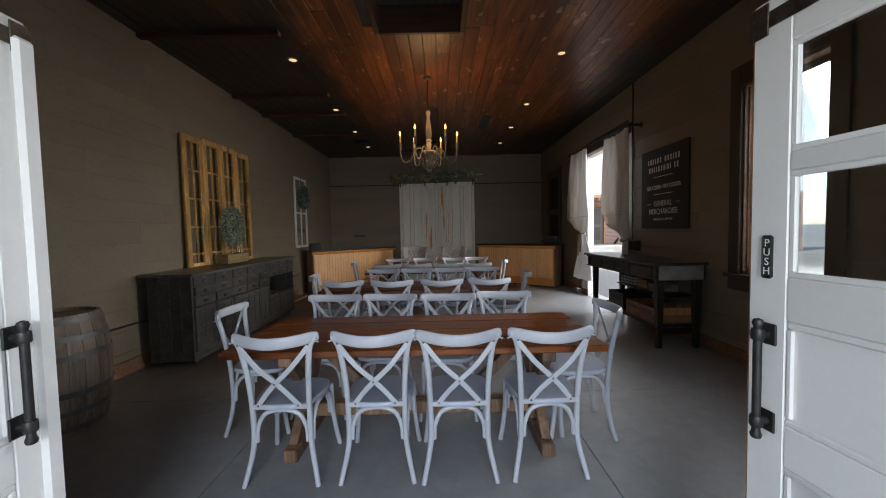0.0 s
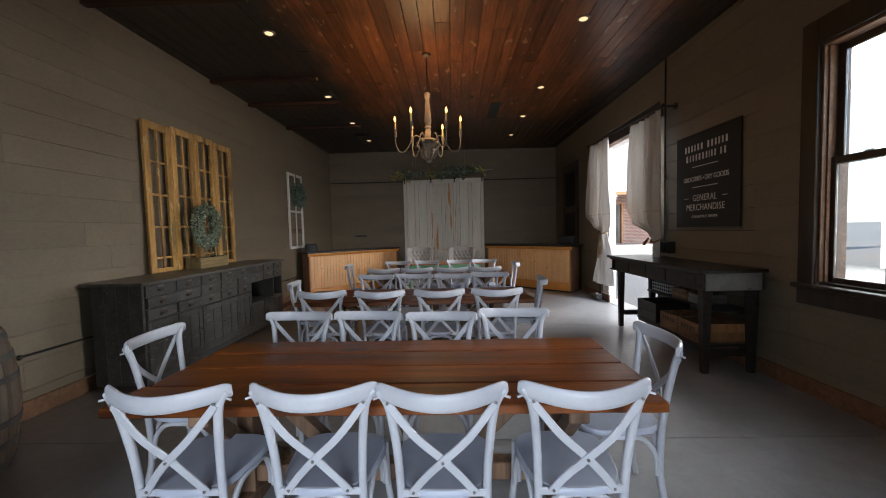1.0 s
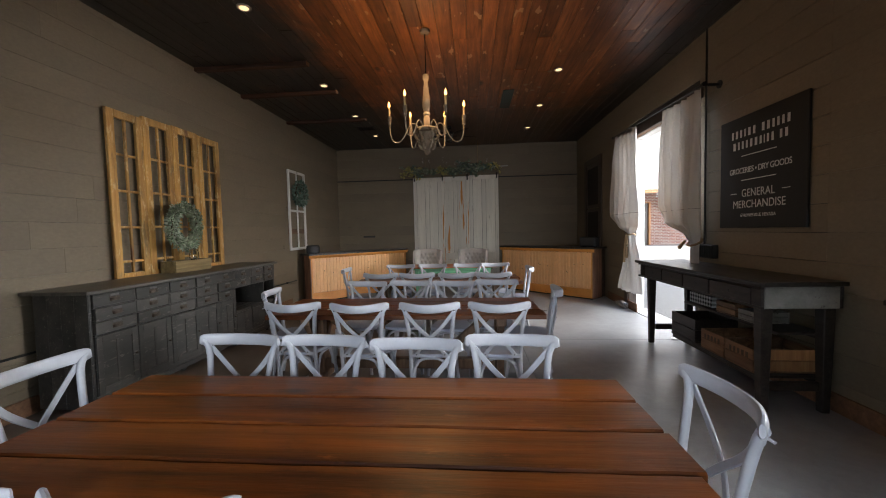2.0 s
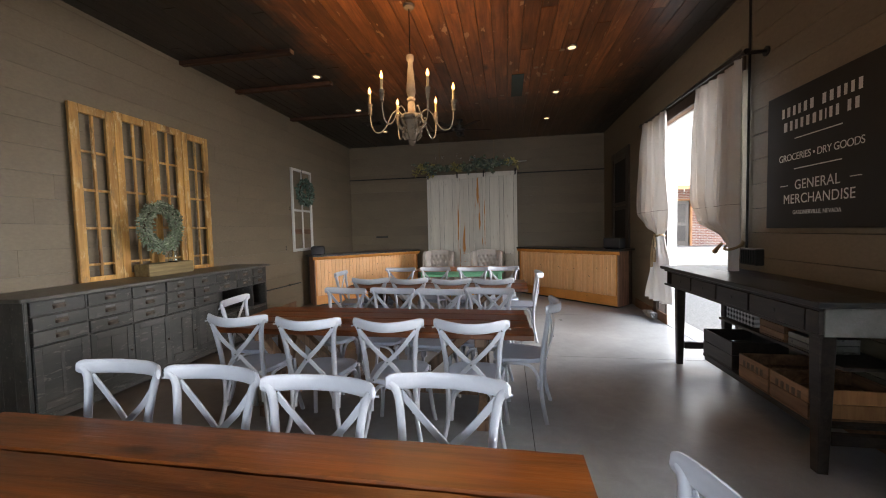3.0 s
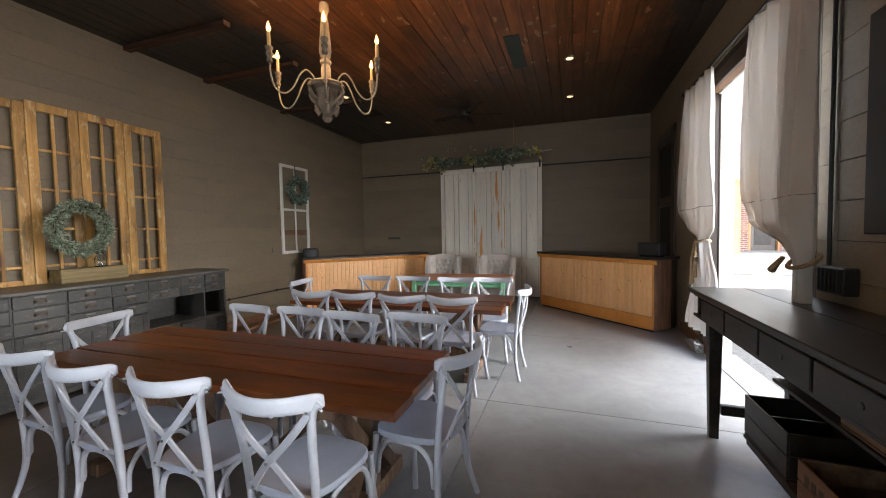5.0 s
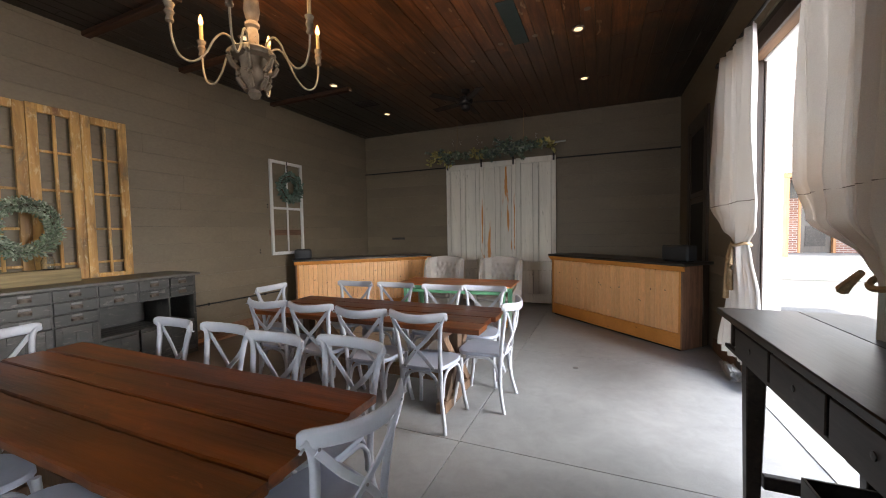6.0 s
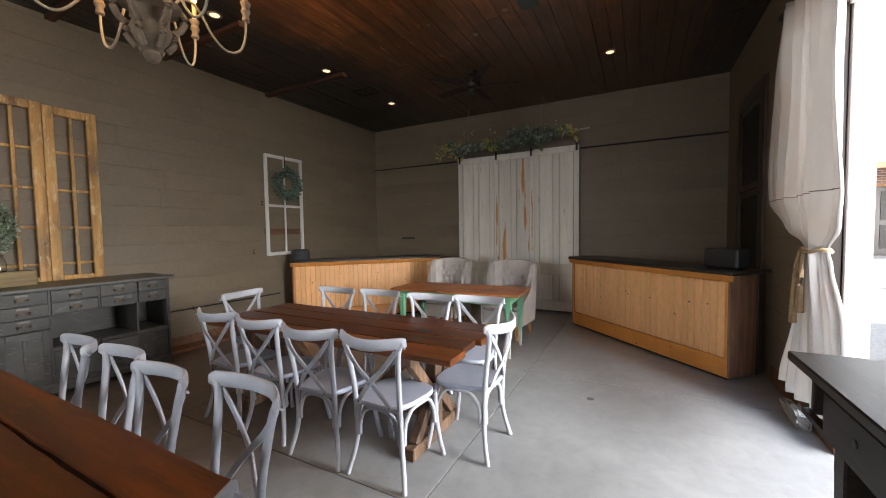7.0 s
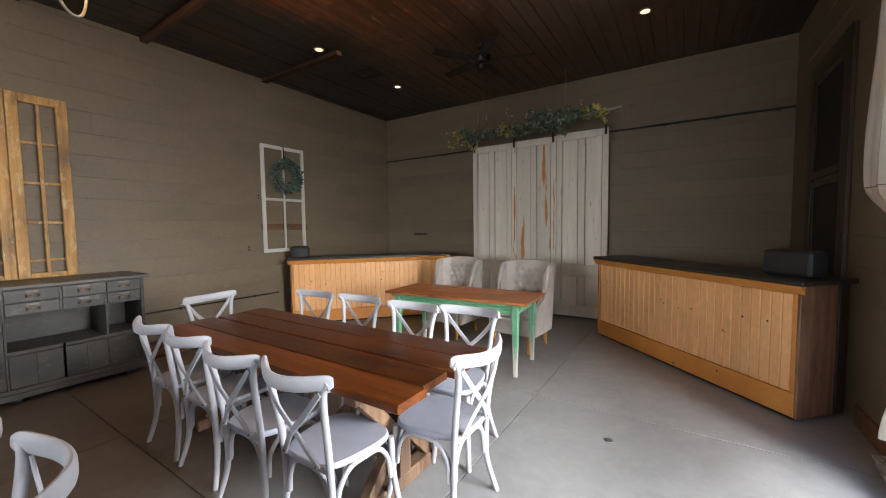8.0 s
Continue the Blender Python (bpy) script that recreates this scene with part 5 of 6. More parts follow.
# ---- west wall: sideboard and what leans on it ----
def sideboard():
    """Local x is depth from the wall, y along the front."""
    L, D, T = 2.90, 0.60, 1.058
    s = thing("sideboard", pose(XL + 0.02, 4.32, 0), "long charcoal apothecary sideboard with many small drawers", "sideboard")
    # carcass: ends, back, floor, partitions
    part("end_panel", box(0.10, D, 0.006, 0.03, 0.11, T - 0.03, 0.003), "side", s)
    for k in range(4):
        part("end_board", box(0.10 + 0.125 * k + 0.0015, 0.10 + 0.125 * (k + 1) - 0.0015, 0, 0.0055, 0.06, T - 0.031, 0.002), "side", s)
    part("end_panel", box(0.10, D, L - 0.03, L, 0.11, T - 0.03, 0.003), "side", s)
    part("back_panel", box(0.10, 0.115, 0.03, L - 0.03, 0.11, T - 0.03, 0), "side", s)
    part("bottom", box(0.1155, D - 0.002, 0.03, L - 0.03, 0.11, 0.15, 0.003), "side", s)
    part("top", box(0.022, D + 0.045, -0.04, L + 0.04, T - 0.03, T, 0.005), "sidetop", s, "worn grey plank top")
    cols = [0.03, 0.43, 0.82, 1.19, 1.55, 1.90, 2.26, 2.58, L - 0.03]
    rows = [(0.913, 1.018), (0.796, 0.902), (0.678, 0.785)]
    for i, y in enumerate(cols[1:-1]):
        z0 = 0.790 if i == 5 else 0.151
        part("partition", box(0.116, D + 0.006, y - 0.008, y + 0.008, z0, T - 0.031, 0.002), "side", s)
    part("face_rail", box(D - 0.05, D + 0.005, 0.031, L - 0.031, T - 0.040, T - 0.0305, 0.001), "side", s)
    for k in range(8):
        a, b = cols[k] + 0.0085, cols[k + 1] - 0.0085
        nrow = 3 if k < 5 else 2
        for j in range(nrow):
            z0, z1 = rows[j]
            out = D + 0.007 + 0.006 * ((k * 5 + j * 3) % 4)
            d = part("drawer", box(D - 0.30, out, a + 0.002, b - 0.002, z0 + 0.001, z1 - 0.001, 0.003), "side", s)
            y = (a + b) / 2
            bm = bmesh.new()
            pts = smooth_line([(out, y - 0.044, z0 + 0.044), (out + 0.018, y - 0.034, z0 + 0.046), (out + 0.026, y, z0 + 0.048), (out + 0.018, y + 0.034, z0 + 0.046), (out, y + 0.044, z0 + 0.044)], 3)
            sweep(pts, rect(0.004, 0.026, 0.0015), bm)
            box(out, out + 0.003, y - 0.047, y + 0.047, z0 + 0.040, z0 + 0.070, 0.001, bm)
            part("cup_pull", bm, "brass", d, "aged brass cup pull")
            part("label_holder", box(out, out + 0.003, y - 0.040, y + 0.040, z1 - 0.030, z1 - 0.012, 0.001), "hoop", d, "dull metal label holder")
            part("drawer_rail", box(D - 0.32, D + 0.004, a, b, z0 - 0.010, z0 - 0.0005, 0.001), "side", s)
        if k < 5:
            d = part("cabinet_door", box(D - 0.018, D + 0.004, a + 0.001, b - 0.001, 0.155, 0.664, 0.003), "side", s)
            for q0, q1, z0, z1 in ((a + 0.003, a + 0.052, 0.157, 0.662), (b - 0.052, b - 0.003, 0.157, 0.662), (a + 0.053, b - 0.053, 0.157, 0.215), (a + 0.053, b - 0.053, 0.60, 0.662)):
                part("door_frame", box(D + 0.0045, D + 0.014, q0, q1, z0, z1, 0.002), "side", d)
            part("door_stile", box(D + 0.0045, D + 0.011, (a + b) / 2 - 0.012, (a + b) / 2 + 0.012, 0.216, 0.599, 0.002), "side", d)
            part("door_knob", moved(lathe([(0.006, 0), (0.006, 0.012), (0.011, 0.016), (0.007, 0.022)], 10), pose(D + 0.014, b - 0.026, 0.42, 0, 90, 0)), "brass", d, smooth=True)
            if k in (2, 3):
                d.matrix_basis = pose(D, a, 0, 0, 0, -7 if k == 2 else -4) @ pose(-D, -a, 0)
        else:
            e = b + 0.0165 if k == 5 else b
            for q in range(4):
                part("shelf_slat", box(0.118 + 0.118 * q, 0.222 + 0.118 * q, a, e, 0.462, 0.478, 0.002), "side", s)
            part("shelf_edge", box(D - 0.012, D + 0.005, a, b, 0.448, 0.482, 0.002), "side", s)
            d = part("cabinet_door", box(D - 0.018, D + 0.006, a + 0.001, b - 0.001, 0.155, 0.444, 0.003), "side", s)
            for q in range(2):
                y = a + (b - a) * (q + 0.5) / 2
                part("door_board", box(D + 0.0065, D + 0.011, y - (b - a) / 4 + 0.003, y + (b - a) / 4 - 0.003, 0.16, 0.44, 0.002), "side", d)
    part("skirt", box(D - 0.022, D + 0.002, 0.0, L, 0.055, 0.109, 0.003), "side", s)
    for y in (0.14, 1.05, 1.95, L - 0.14):
        for x in (0.16, D - 0.07):
            w = part("caster", moved(lathe([(0.020, -0.014), (0.034, -0.012), (0.034, 0.012), (0.020, 0.014)], 14), pose(x, y, 0.034, 0, 90, 0)), "iron", s, "small black caster", True)
            part("fork", box(x - 0.022, x + 0.022, y - 0.014, y + 0.014, 0.070, 0.109, 0.003), "iron", w)
    return s


sideboard()
STOP = 1.059


def french_panel(y0, y1, top, lean, label):
    """Old glazed-door frame without glass, leaning on the wall."""
    p = thing("old_window_frame", pose(XL + 0.055, y0, STOP + 0.001, 0, lean, 0), label, "window frame", "leaning frames")
    w, h = y1 - y0, top - STOP
    st = 0.085
    part("stile", box(-0.018, 0.018, 0, st, 0, h, 0.004), "frame", p)
    part("stile", box(-0.018, 0.018, w - st, w, 0, h, 0.004), "frame", p)
    part("rail", box(-0.0175, 0.0175, st + 0.0005, w - st - 0.0005, h - 0.085, h - 0.001, 0.004), "frame", p)
    part("rail", box(-0.0175, 0.0175, st + 0.0005, w - st - 0.0005, 0.001, 0.05, 0.004), "frame", p)
    ih = h - 0.135
    part("muntin", box(-0.012, 0.012, w / 2 - 0.014, w / 2 + 0.014, 0.05, h - 0.085, 0.004), "frame", p)
    for f in (0.075, 0.30, 0.535, 0.77):
        z = 0.05 + ih * f
        for a, b in ((st, w / 2 - 0.0145), (w / 2 + 0.0145, w - st)):
            part("muntin", box(-0.0115, 0.0115, a, b, z - 0.013, z + 0.013, 0.004), "frame", p)
    return p


for a, b, top in ((5.125, 5.55, 2.845), (5.555, 5.975, 2.875), (5.98, 6.405, 2.885), (6.41, 6.84, 2.87)):
    french_panel(a, b, top, -0.35, "honey pine divided-light frame with worn paint, leaning on the wall")

pl = thing("planter_box", pose(-3.26, 5.94, STOP, 0, 0, 0), "low mossy green-brown wooden planter box on the sideboard", "planter")
for b in ((-0.10, -0.085, -0.30, 0.30), (0.085, 0.10, -0.30, 0.30)):
    part("long_side", box(*b, 0, 0.14, 0.003), "planter", pl)
for b in ((-0.0845, 0.0845, -0.30, -0.285), (-0.0845, 0.0845, 0.285, 0.30)):
    part("short_side", box(*b, 0, 0.14, 0.003), "planter", pl)
part("bottom", box(-0.0845, 0.0845, -0.2845, 0.2845, 0, 0.015, 0), "planter", pl)
part("fill", box(-0.084, 0.084, -0.284, 0.284, 0.016, 0.135, 0.01), "twig", pl, "dry moss filling")
lan = thing("jar_lantern", pose(-3.22, 6.01, STOP + 0.135), "clear glass jar lantern with brass lid standing in the planter", "lantern")
part("jar", lathe([(0.035, 0), (0.05, 0.01), (0.052, 0.09), (0.04, 0.12), (0.034, 0.14), (0.032, 0.14), (0.037, 0.118), (0.048, 0.088), (0.047, 0.014), (0.03, 0.006)], 18, ring=True), "pane", lan, smooth=True)
part("lid", lathe([(0.036, 0.142), (0.038, 0.165), (0.02, 0.172)], 16), "brass", lan, smooth=True)


def wall_sash():
    s = thing("old_sash", pose(XL + 0.024, 8.98, 1.15), "chippy white four-light window sash hung on the wall", "window frame")
    w, h = 0.76, 1.68
    part("stile", box(-0.02, 0.016, 0, 0.05, 0, h, 0.003), "white", s)
    part("stile", box(-0.02, 0.016, w - 0.05, w, 0, h, 0.003), "white", s)
    for z0, z1 in ((0.0, 0.055), (h * 0.485, h * 0.485 + 0.04), (h - 0.05, h)):
        part("rail", box(-0.019, 0.015, 0.0505, w - 0.0505, z0, z1, 0.003), "white", s)
    part("muntin", box(-0.015, 0.012, w / 2 - 0.012, w / 2 + 0.012, 0.056, h * 0.485 - 0.001, 0.003), "white", s)
    part("muntin", box(-0.015, 0.012, w / 2 - 0.012, w / 2 + 0.012, h * 0.485 + 0.041, h - 0.051, 0.003), "white", s)
    part("hook_ribbon", box(0.017, 0.020, w / 2 - 0.01, w / 2 + 0.01, h - 0.22, h + 0.005, 0.001), "dark", s, "black hanging ribbon")
    return s


wall_sash()
# dark smudge on the boards, built as a thin strip
sm = part("wall_plate", box(-2.76, -2.42, YE - 0.004, YE - 0.0005, 1.345, 1.395, 0.002), "side")
tagged(sm, "narrow dark smudge on the end wall", "wall plate")
strip = part("wall_patch", box(XL + 0.0005, XL + 0.003, 8.95, 9.80, 1.50, 1.60, 0.001), "base")
tagged(strip, "bare brown wooden strip on the wall behind the sash", "wood strip")
for y, z in ((8.75, 1.20), (8.93, 1.98)):
    o = thing("wall_outlet", pose(XL + 0.001, y, z), "small black outlet holes in the board wall", "outlet")
    for dz in (0, 0.045):
        part("socket", box(0, 0.006, -0.012, 0.012, dz, dz + 0.022, 0.002), "dark", o)

pipe = thing("conduit", pose(0, 0, 0), "thin black conduit clipped along the wall", "pipe")
part("tube", sweep([(XL + 0.014, 0.4, 0.545), (XL + 0.014, 9.2, 0.50)], circle(0.011, 8)), "iron", pipe, smooth=True)
for i in range(9):
    y = 0.8 + 1.0 * i
    z = 0.545 - 0.045 * (y - 0.4) / 8.8
    part("clip", box(XL + 0.001, XL + 0.027, y - 0.01, y + 0.01, z - 0.02, z + 0.02, 0.002), "iron", pipe)
loose = part("loose_board", box(-3.42, -3.20, 7.35, 8.95, 0.0, 0.045, 0.006), "base")
tagged(loose, "loose brown plank lying along the wall", "plank")


def wine_barrel(x, y):
    b = thing("barrel", pose(x, y, 0), "weathered oak wine barrel with galvanised hoops", "barrel")
    H, R0, R1, n = 0.90, 0.285, 0.345, 22

    def rad(z):
        return R1 - (R1 - R0) * ((z - H / 2) / (H / 2)) ** 2

    for i in range(n):
        bm = bmesh.new()
        a0, a1 = 2 * math.pi * (i + 0.012) / n, 2 * math.pi * (i + 0.988) / n
        prev = None
        for k in range(9):
            z = H * k / 8
            r = rad(z)
            ring = [bm.verts.new((q * math.cos(a), q * math.sin(a), z)) for a, q in ((a0, r), (a1, r), (a1, r - 0.025), (a0, r - 0.025))]
            if prev:
                for j in range(4):
                    bm.faces.new((prev[j], prev[(j + 1) % 4], ring[(j + 1) % 4], ring[j]))
            else:
                bm.faces.new(ring[::-1])
            prev = ring
        bm.faces.new(prev)
        part("stave", bm, "barrel", b)
    part("head", lathe([(R0 - 0.026, H - 0.05), (R0 - 0.026, H - 0.03)], 28), "barrel", b)
    for z0, z1 in ((0.02, 0.06), (0.15, 0.19), (0.29, 0.33), (0.57, 0.61), (0.71, 0.75), (0.84, 0.88)):
        part("hoop", lathe([(rad(z0) + 0.0005, z0), (rad(z0) + 0.004, z0), (rad(z1) + 0.004, z1), (rad(z1) + 0.0005, z1)], 36, ring=True), "hoop", b, "galvanised steel hoop", True)
    return b


wine_barrel(-3.105, 3.07)


# ---- east wall: window, side doorway, curtains, sign, workbench ----
def sash_window():
    y0, y1, z0, z1 = WINDOW
    w = thing("window_1", pose(XR, 0, 0), "tall double-hung window with dark wood casing, bright outside", "window", kind="structure")
    for nm, b in (("casing", (y0 - 0.16, y0 - 0.002, z0 - 0.02, z1 + 0.21)), ("casing", (y1 + 0.002, y1 + 0.145, z0 - 0.02, z1 + 0.21)), ("head_casing", (y0 - 0.001, y1 + 0.001, z1 + 0.002, z1 + 0.21))):
        part(nm, box(-0.03, -0.001, *b, 0.004), "trim", w)
    part("window_sill", box(-0.07, 0.10, y0 - 0.18, y1 + 0.17, z0 - 0.06, z0 - 0.021, 0.006), "trim", w)
    part("apron", box(-0.028, -0.001, y0 - 0.16, y1 + 0.15, z0 - 0.20, z0 - 0.061, 0.004), "trim", w)
    for b in ((y0, y0 + 0.022, z0, z1), (y1 - 0.022, y1, z0, z1)):
        part("jamb", box(0.0, 0.22, *b, 0.002), "base", w)
        q = b[0] + 0.0225 if b[0] == y0 else b[0] - 0.0125
        part("stop_bead", box(0.035, 0.065, q, q + 0.012, z0, z1 - 0.023, 0.002), "base", w)
    part("jamb", box(0.0, 0.22, y0 + 0.0225, y1 - 0.0225, z1 - 0.022, z1, 0.002), "base", w)
    zm = 1.98
    for x, a, b in ((0.07, z0, zm + 0.03), (0.11, zm - 0.03, z1 - 0.023)):
        g = 0.068 if a == z0 else 0.082
        f = part("window_frame", box(x, x + 0.035, y0 + 0.023, y0 + g, a, b, 0.003), "trim", w)
        part("sash_stile", box(x, x + 0.035, y1 - g, y1 - 0.023, a, b, 0.003), "trim", f)
        part("sash_rail", box(x + 0.001, x + 0.034, y0 + g + 0.0005, y1 - g - 0.0005, a, a + 0.045, 0.003), "trim", f)
        part("sash_rail", box(x + 0.001, x + 0.034, y0 + g + 0.0005, y1 - g - 0.0005, b - 0.06, b, 0.003), "trim", f)
        part("muntin", box(x + 0.004, x + 0.031, (y0 + y1) / 2 - 0.012, (y0 + y1) / 2 + 0.012, a + 0.0455, b - 0.0605, 0.002), "trim", f)
        p = part("pane", box(x + 0.015, x + 0.019, y0 + g + 0.0005, y1 - g - 0.0005, a + 0.045, b - 0.06, 0), "pane", f)
        p.visible_shadow = False
    return w


sash_window()


def dark_window():
    """Casing with a closed dark shutter."""
    y0, y1, z0, z1 = 10.10, 11.00, 0.95, 2.95
    w = thing("window_2", pose(XR, 0, 0), "tall window closed by a dark wooden shutter, brown casing", "window", kind="structure")
    part("casing", box(-0.035, -0.001, y0 - 0.15, y0, z0 - 0.1, z1 + 0.15, 0.004), "trim", w)
    part("casing", box(-0.035, -0.001, y1, y1 + 0.15, z0 - 0.1, z1 + 0.15, 0.004), "trim", w)
    part("head_casing", box(-0.034, -0.001, y0 + 0.001, y1 - 0.001, z1, z1 + 0.149, 0.004), "trim", w)
    part("window_sill", box(-0.06, -0.001, y0 + 0.001, y1 - 0.001, z0 - 0.05, z0, 0.004), "trim", w)
    for a, b in ((z0 + 0.001, 1.93), (1.95, z1 - 0.001)):
        s = part("shutter", box(-0.012, -0.001, y0 + 0.001, y1 - 0.001, a, b, 0.002), "dark", w)
        for q in ((y0 + 0.001, y0 + 0.07, a, b), (y1 - 0.07, y1 - 0.001, a, b), (y0 + 0.071, y1 - 0.071, a, a + 0.07), (y0 + 0.071, y1 - 0.071, b - 0.07, b)):
            part("shutter_frame", box(-0.024, -0.0125, *q, 0.003), "trim", s)


dark_window()


def rough_stone(x0, x1, y0, y1, h, seed):
    """A broken stone with a lumpy top, flat on the floor."""
    rng = random.Random(seed)
    bm = box(x0, x1, y0, y1, 0.0, h, 0.012)
    bmesh.ops.subdivide_edges(bm, edges=bm.edges[:], cuts=2, use_grid_fill=True)
    for v in bm.verts:
        if v.co.z > 0.004:
            v.co += Vector((min(0.0, rng.uniform(-0.016, 0.010)) if v.co.x > x1 - 0.02 else rng.uniform(-0.012, 0.016), rng.uniform(-0.016, 0.016), rng.uniform(-0.028, 0.006) * (v.co.z / h)))
    return bm


def side_doorway():
    y0, y1, z0, z1 = SIDE_DOOR
    d = thing("door_3", pose(XR, 0, 0), "open side doorway with white painted wooden frame", "door", kind="structure")
    for a, b in ((y0, y0 + 0.05), (y1 - 0.05, y1)):
        part("inner_jamb", box(0.0, 0.108, a, b, 0.0, z1, 0.004), "trim", d, "dark painted inner jamb")
        part("stop_strip", box(0.110, 0.123, a - 0.008, b + 0.008, 0.0, z1, 0.003), "trim", d, "dark wooden stop strip")
        part("door_frame", box(0.125, 0.265, a, b, 0.0, z1, 0.004), "white", d)
    part("head_frame", box(0.098, 0.26, y0 + 0.059, y1 - 0.059, z1 - 0.05, z1, 0.004), "white", d)
    part("head_strip", box(0.0, 0.096, y0 + 0.059, y1 - 0.059, z1 - 0.035, z1, 0.004), "crate", d, "bare wooden head strip")
    part("head_casing", box(-0.025, -0.001, y0 - 0.08, y1 + 0.08, z1 - 0.04, z1 + 0.10, 0.004), "trim", d)
    part("casing", box(-0.025, -0.001, y1 - 0.02, y1 + 0.10, 0.0, z1 - 0.041, 0.004), "trim", d)
    part("threshold", box(-0.01, 0.30, y0 + 0.051, y1 - 0.051, -0.012, 0.006, 0.003), "dock", d)
    for a, b, x0, h, seed in ((y1 - 0.10, y1 + 0.13, -0.12, 0.12, 3), (y1 + 0.14, y1 + 0.36, -0.10, 0.075, 8)):
        part("threshold_stone", rough_stone(x0, -0.027, a, b, h, seed), "dock", d, "rough pale stone footing")


side_doorway()


def curtain(edges, x, folds, seed, label):
    """A cotton panel; edges: rows of (z, y_start, y_end, fold depth)."""
    c = thing("curtain", pose(0, 0, 0), label, "curtain", "side door curtains")
    nu, nv = 96, 64
    rng = random.Random(seed)
    ph = [rng.uniform(0, 6.28) for _ in range(4)]
    bm = bmesh.new()
    grid = []
    z_top, z_bot = edges[0][0], edges[-1][0]
    for k in range(nv + 1):
        z = z_top + (z_bot - z_top) * k / nv
        for (za, a0, a1, da), (zb, b0, b1, db) in zip(edges, edges[1:]):
            if za >= z >= zb - 1e-6:
                t = (za - z) / (za - zb)
                t = t * t * (3 - 2 * t)
                ya, yb, dep = a0 + (b0 - a0) * t, a1 + (b1 - a1) * t, da + (db - da) * t
                break
        row = []
        for i in range(nu + 1):
            u = i / nu
            wob = 0.75 * math.sin(2 * math.pi * folds * u + ph[0] + 0.6 * math.sin(2.1 * z + ph[1])) + 0.5 * math.sin(2 * math.pi * folds * 1.73 * u + ph[2] + 0.7 * z) + 0.22 * math.sin(2 * math.pi * folds * 3.1 * u + ph[3] - 0.5 * z)
            xx = x + dep * wob + 0.012 * math.sin(5 * u + 2.2 * z + ph[3])
            sag = 0.03 * math.sin(math.pi * u) * (1 if k < 3 else 0)
            row.append(bm.verts.new((xx, ya + (yb - ya) * u, z - sag)))
        grid.append(row)
    for k in range(nv):
        for i in range(nu):
            bm.faces.new((grid[k][i], grid[k][i + 1], grid[k + 1][i + 1], grid[k + 1][i]))
    cl = part("cloth", bm, "curtain", c, smooth=True)
    k = min(range(nv + 1), key=lambda q: abs(z_top + (z_bot - z_top) * q / nv - 1.70))
    seam = [cl.data.vertices[k * (nu + 1) + i].co + Vector((-0.004, 0, 0)) for i in range(nu + 1)]
    part("seam", sweep(seam, circle(0.003, 5)), "button", c, "stitched hem line")
    sol = cl.modifiers.new("thickness", "SOLIDIFY")
    sol.thickness = 0.004
    return c


CX = 2.96
far_c = curtain([(3.12, 7.84, 8.63, 0.030), (2.6, 7.79, 8.71, 0.035), (1.72, 7.70, 8.86, 0.045), (1.50, 7.77, 8.50, 0.05), (1.37, 7.91, 8.07, 0.035), (1.28, 7.88, 8.10, 0.04), (0.95, 7.77, 8.24, 0.05), (0.40, 7.67, 8.43, 0.055)], CX, 6, 2, "cream cotton curtain tied back with rope, discoloured at the top")
part("tie", sweep([(CX + 0.062 * math.cos(a), 7.99 + 0.085 * math.sin(a), 1.365 + 0.01 * math.sin(3 * a)) for a in [2 * math.pi * i / 16 for i in range(16)]], circle(0.014, 6), closed=True), "rope", far_c, "jute tie with hanging ends", True)
for dy, z1, dx in ((-0.03, 0.98, 0.0), (0.02, 0.90, -0.012), (0.05, 1.02, 0.006)):
    part("tie_tail", sweep(smooth_line([(CX - 0.065 + dx, 7.98 + dy * 0.4, 1.36), (CX - 0.085 + dx, 7.96 + dy, 1.2), (CX - 0.08 + dx, 8.00 + dy * 1.5, z1)], 4), circle(0.022, 7), scales=[0.45 + 0.07 * i for i in range(9)]), "rope", far_c, smooth=True)
near_c = curtain([(3.06, 6.12, 6.97, 0.028), (2.6, 6.11, 7.03, 0.035), (1.80, 6.10, 7.04, 0.04), (1.55, 6.11, 6.86, 0.05), (1.36, 6.10, 6.36, 0.04), (1.27, 6.11, 6.24, 0.03), (1.0, 6.12, 6.22, 0.03), (0.75, 6.12, 6.21, 0.03)], CX, 6, 7, "cream cotton curtain swept back and tied with rope")
part("tie", sweep([(CX + 0.062 * math.cos(a), 6.18 + 0.10 * math.sin(a), 1.29 + 0.04 * math.cos(a)) for a in [2 * math.pi * i / 16 for i in range(16)]], circle(0.014, 6), closed=True), "rope", near_c, "jute tie", True)
part("tie_tail", sweep(smooth_line([(CX - 0.065, 6.255, 1.31), (CX - 0.08, 6.305, 1.26), (CX - 0.075, 6.365, 1.22)], 4), circle(0.022, 7), scales=[0.6 + 0.07 * i for i in range(9)]), "rope", near_c, smooth=True)
rod = thing("curtain_rod", pose(0, 0, 0), "black iron pipe curtain rod on wall brackets", "curtain rod")
part("tube", sweep([(CX + 0.01, 6.06, 3.085), (CX + 0.01, 8.80, 3.145)], circle(0.014, 8)), "iron", rod, smooth=True)
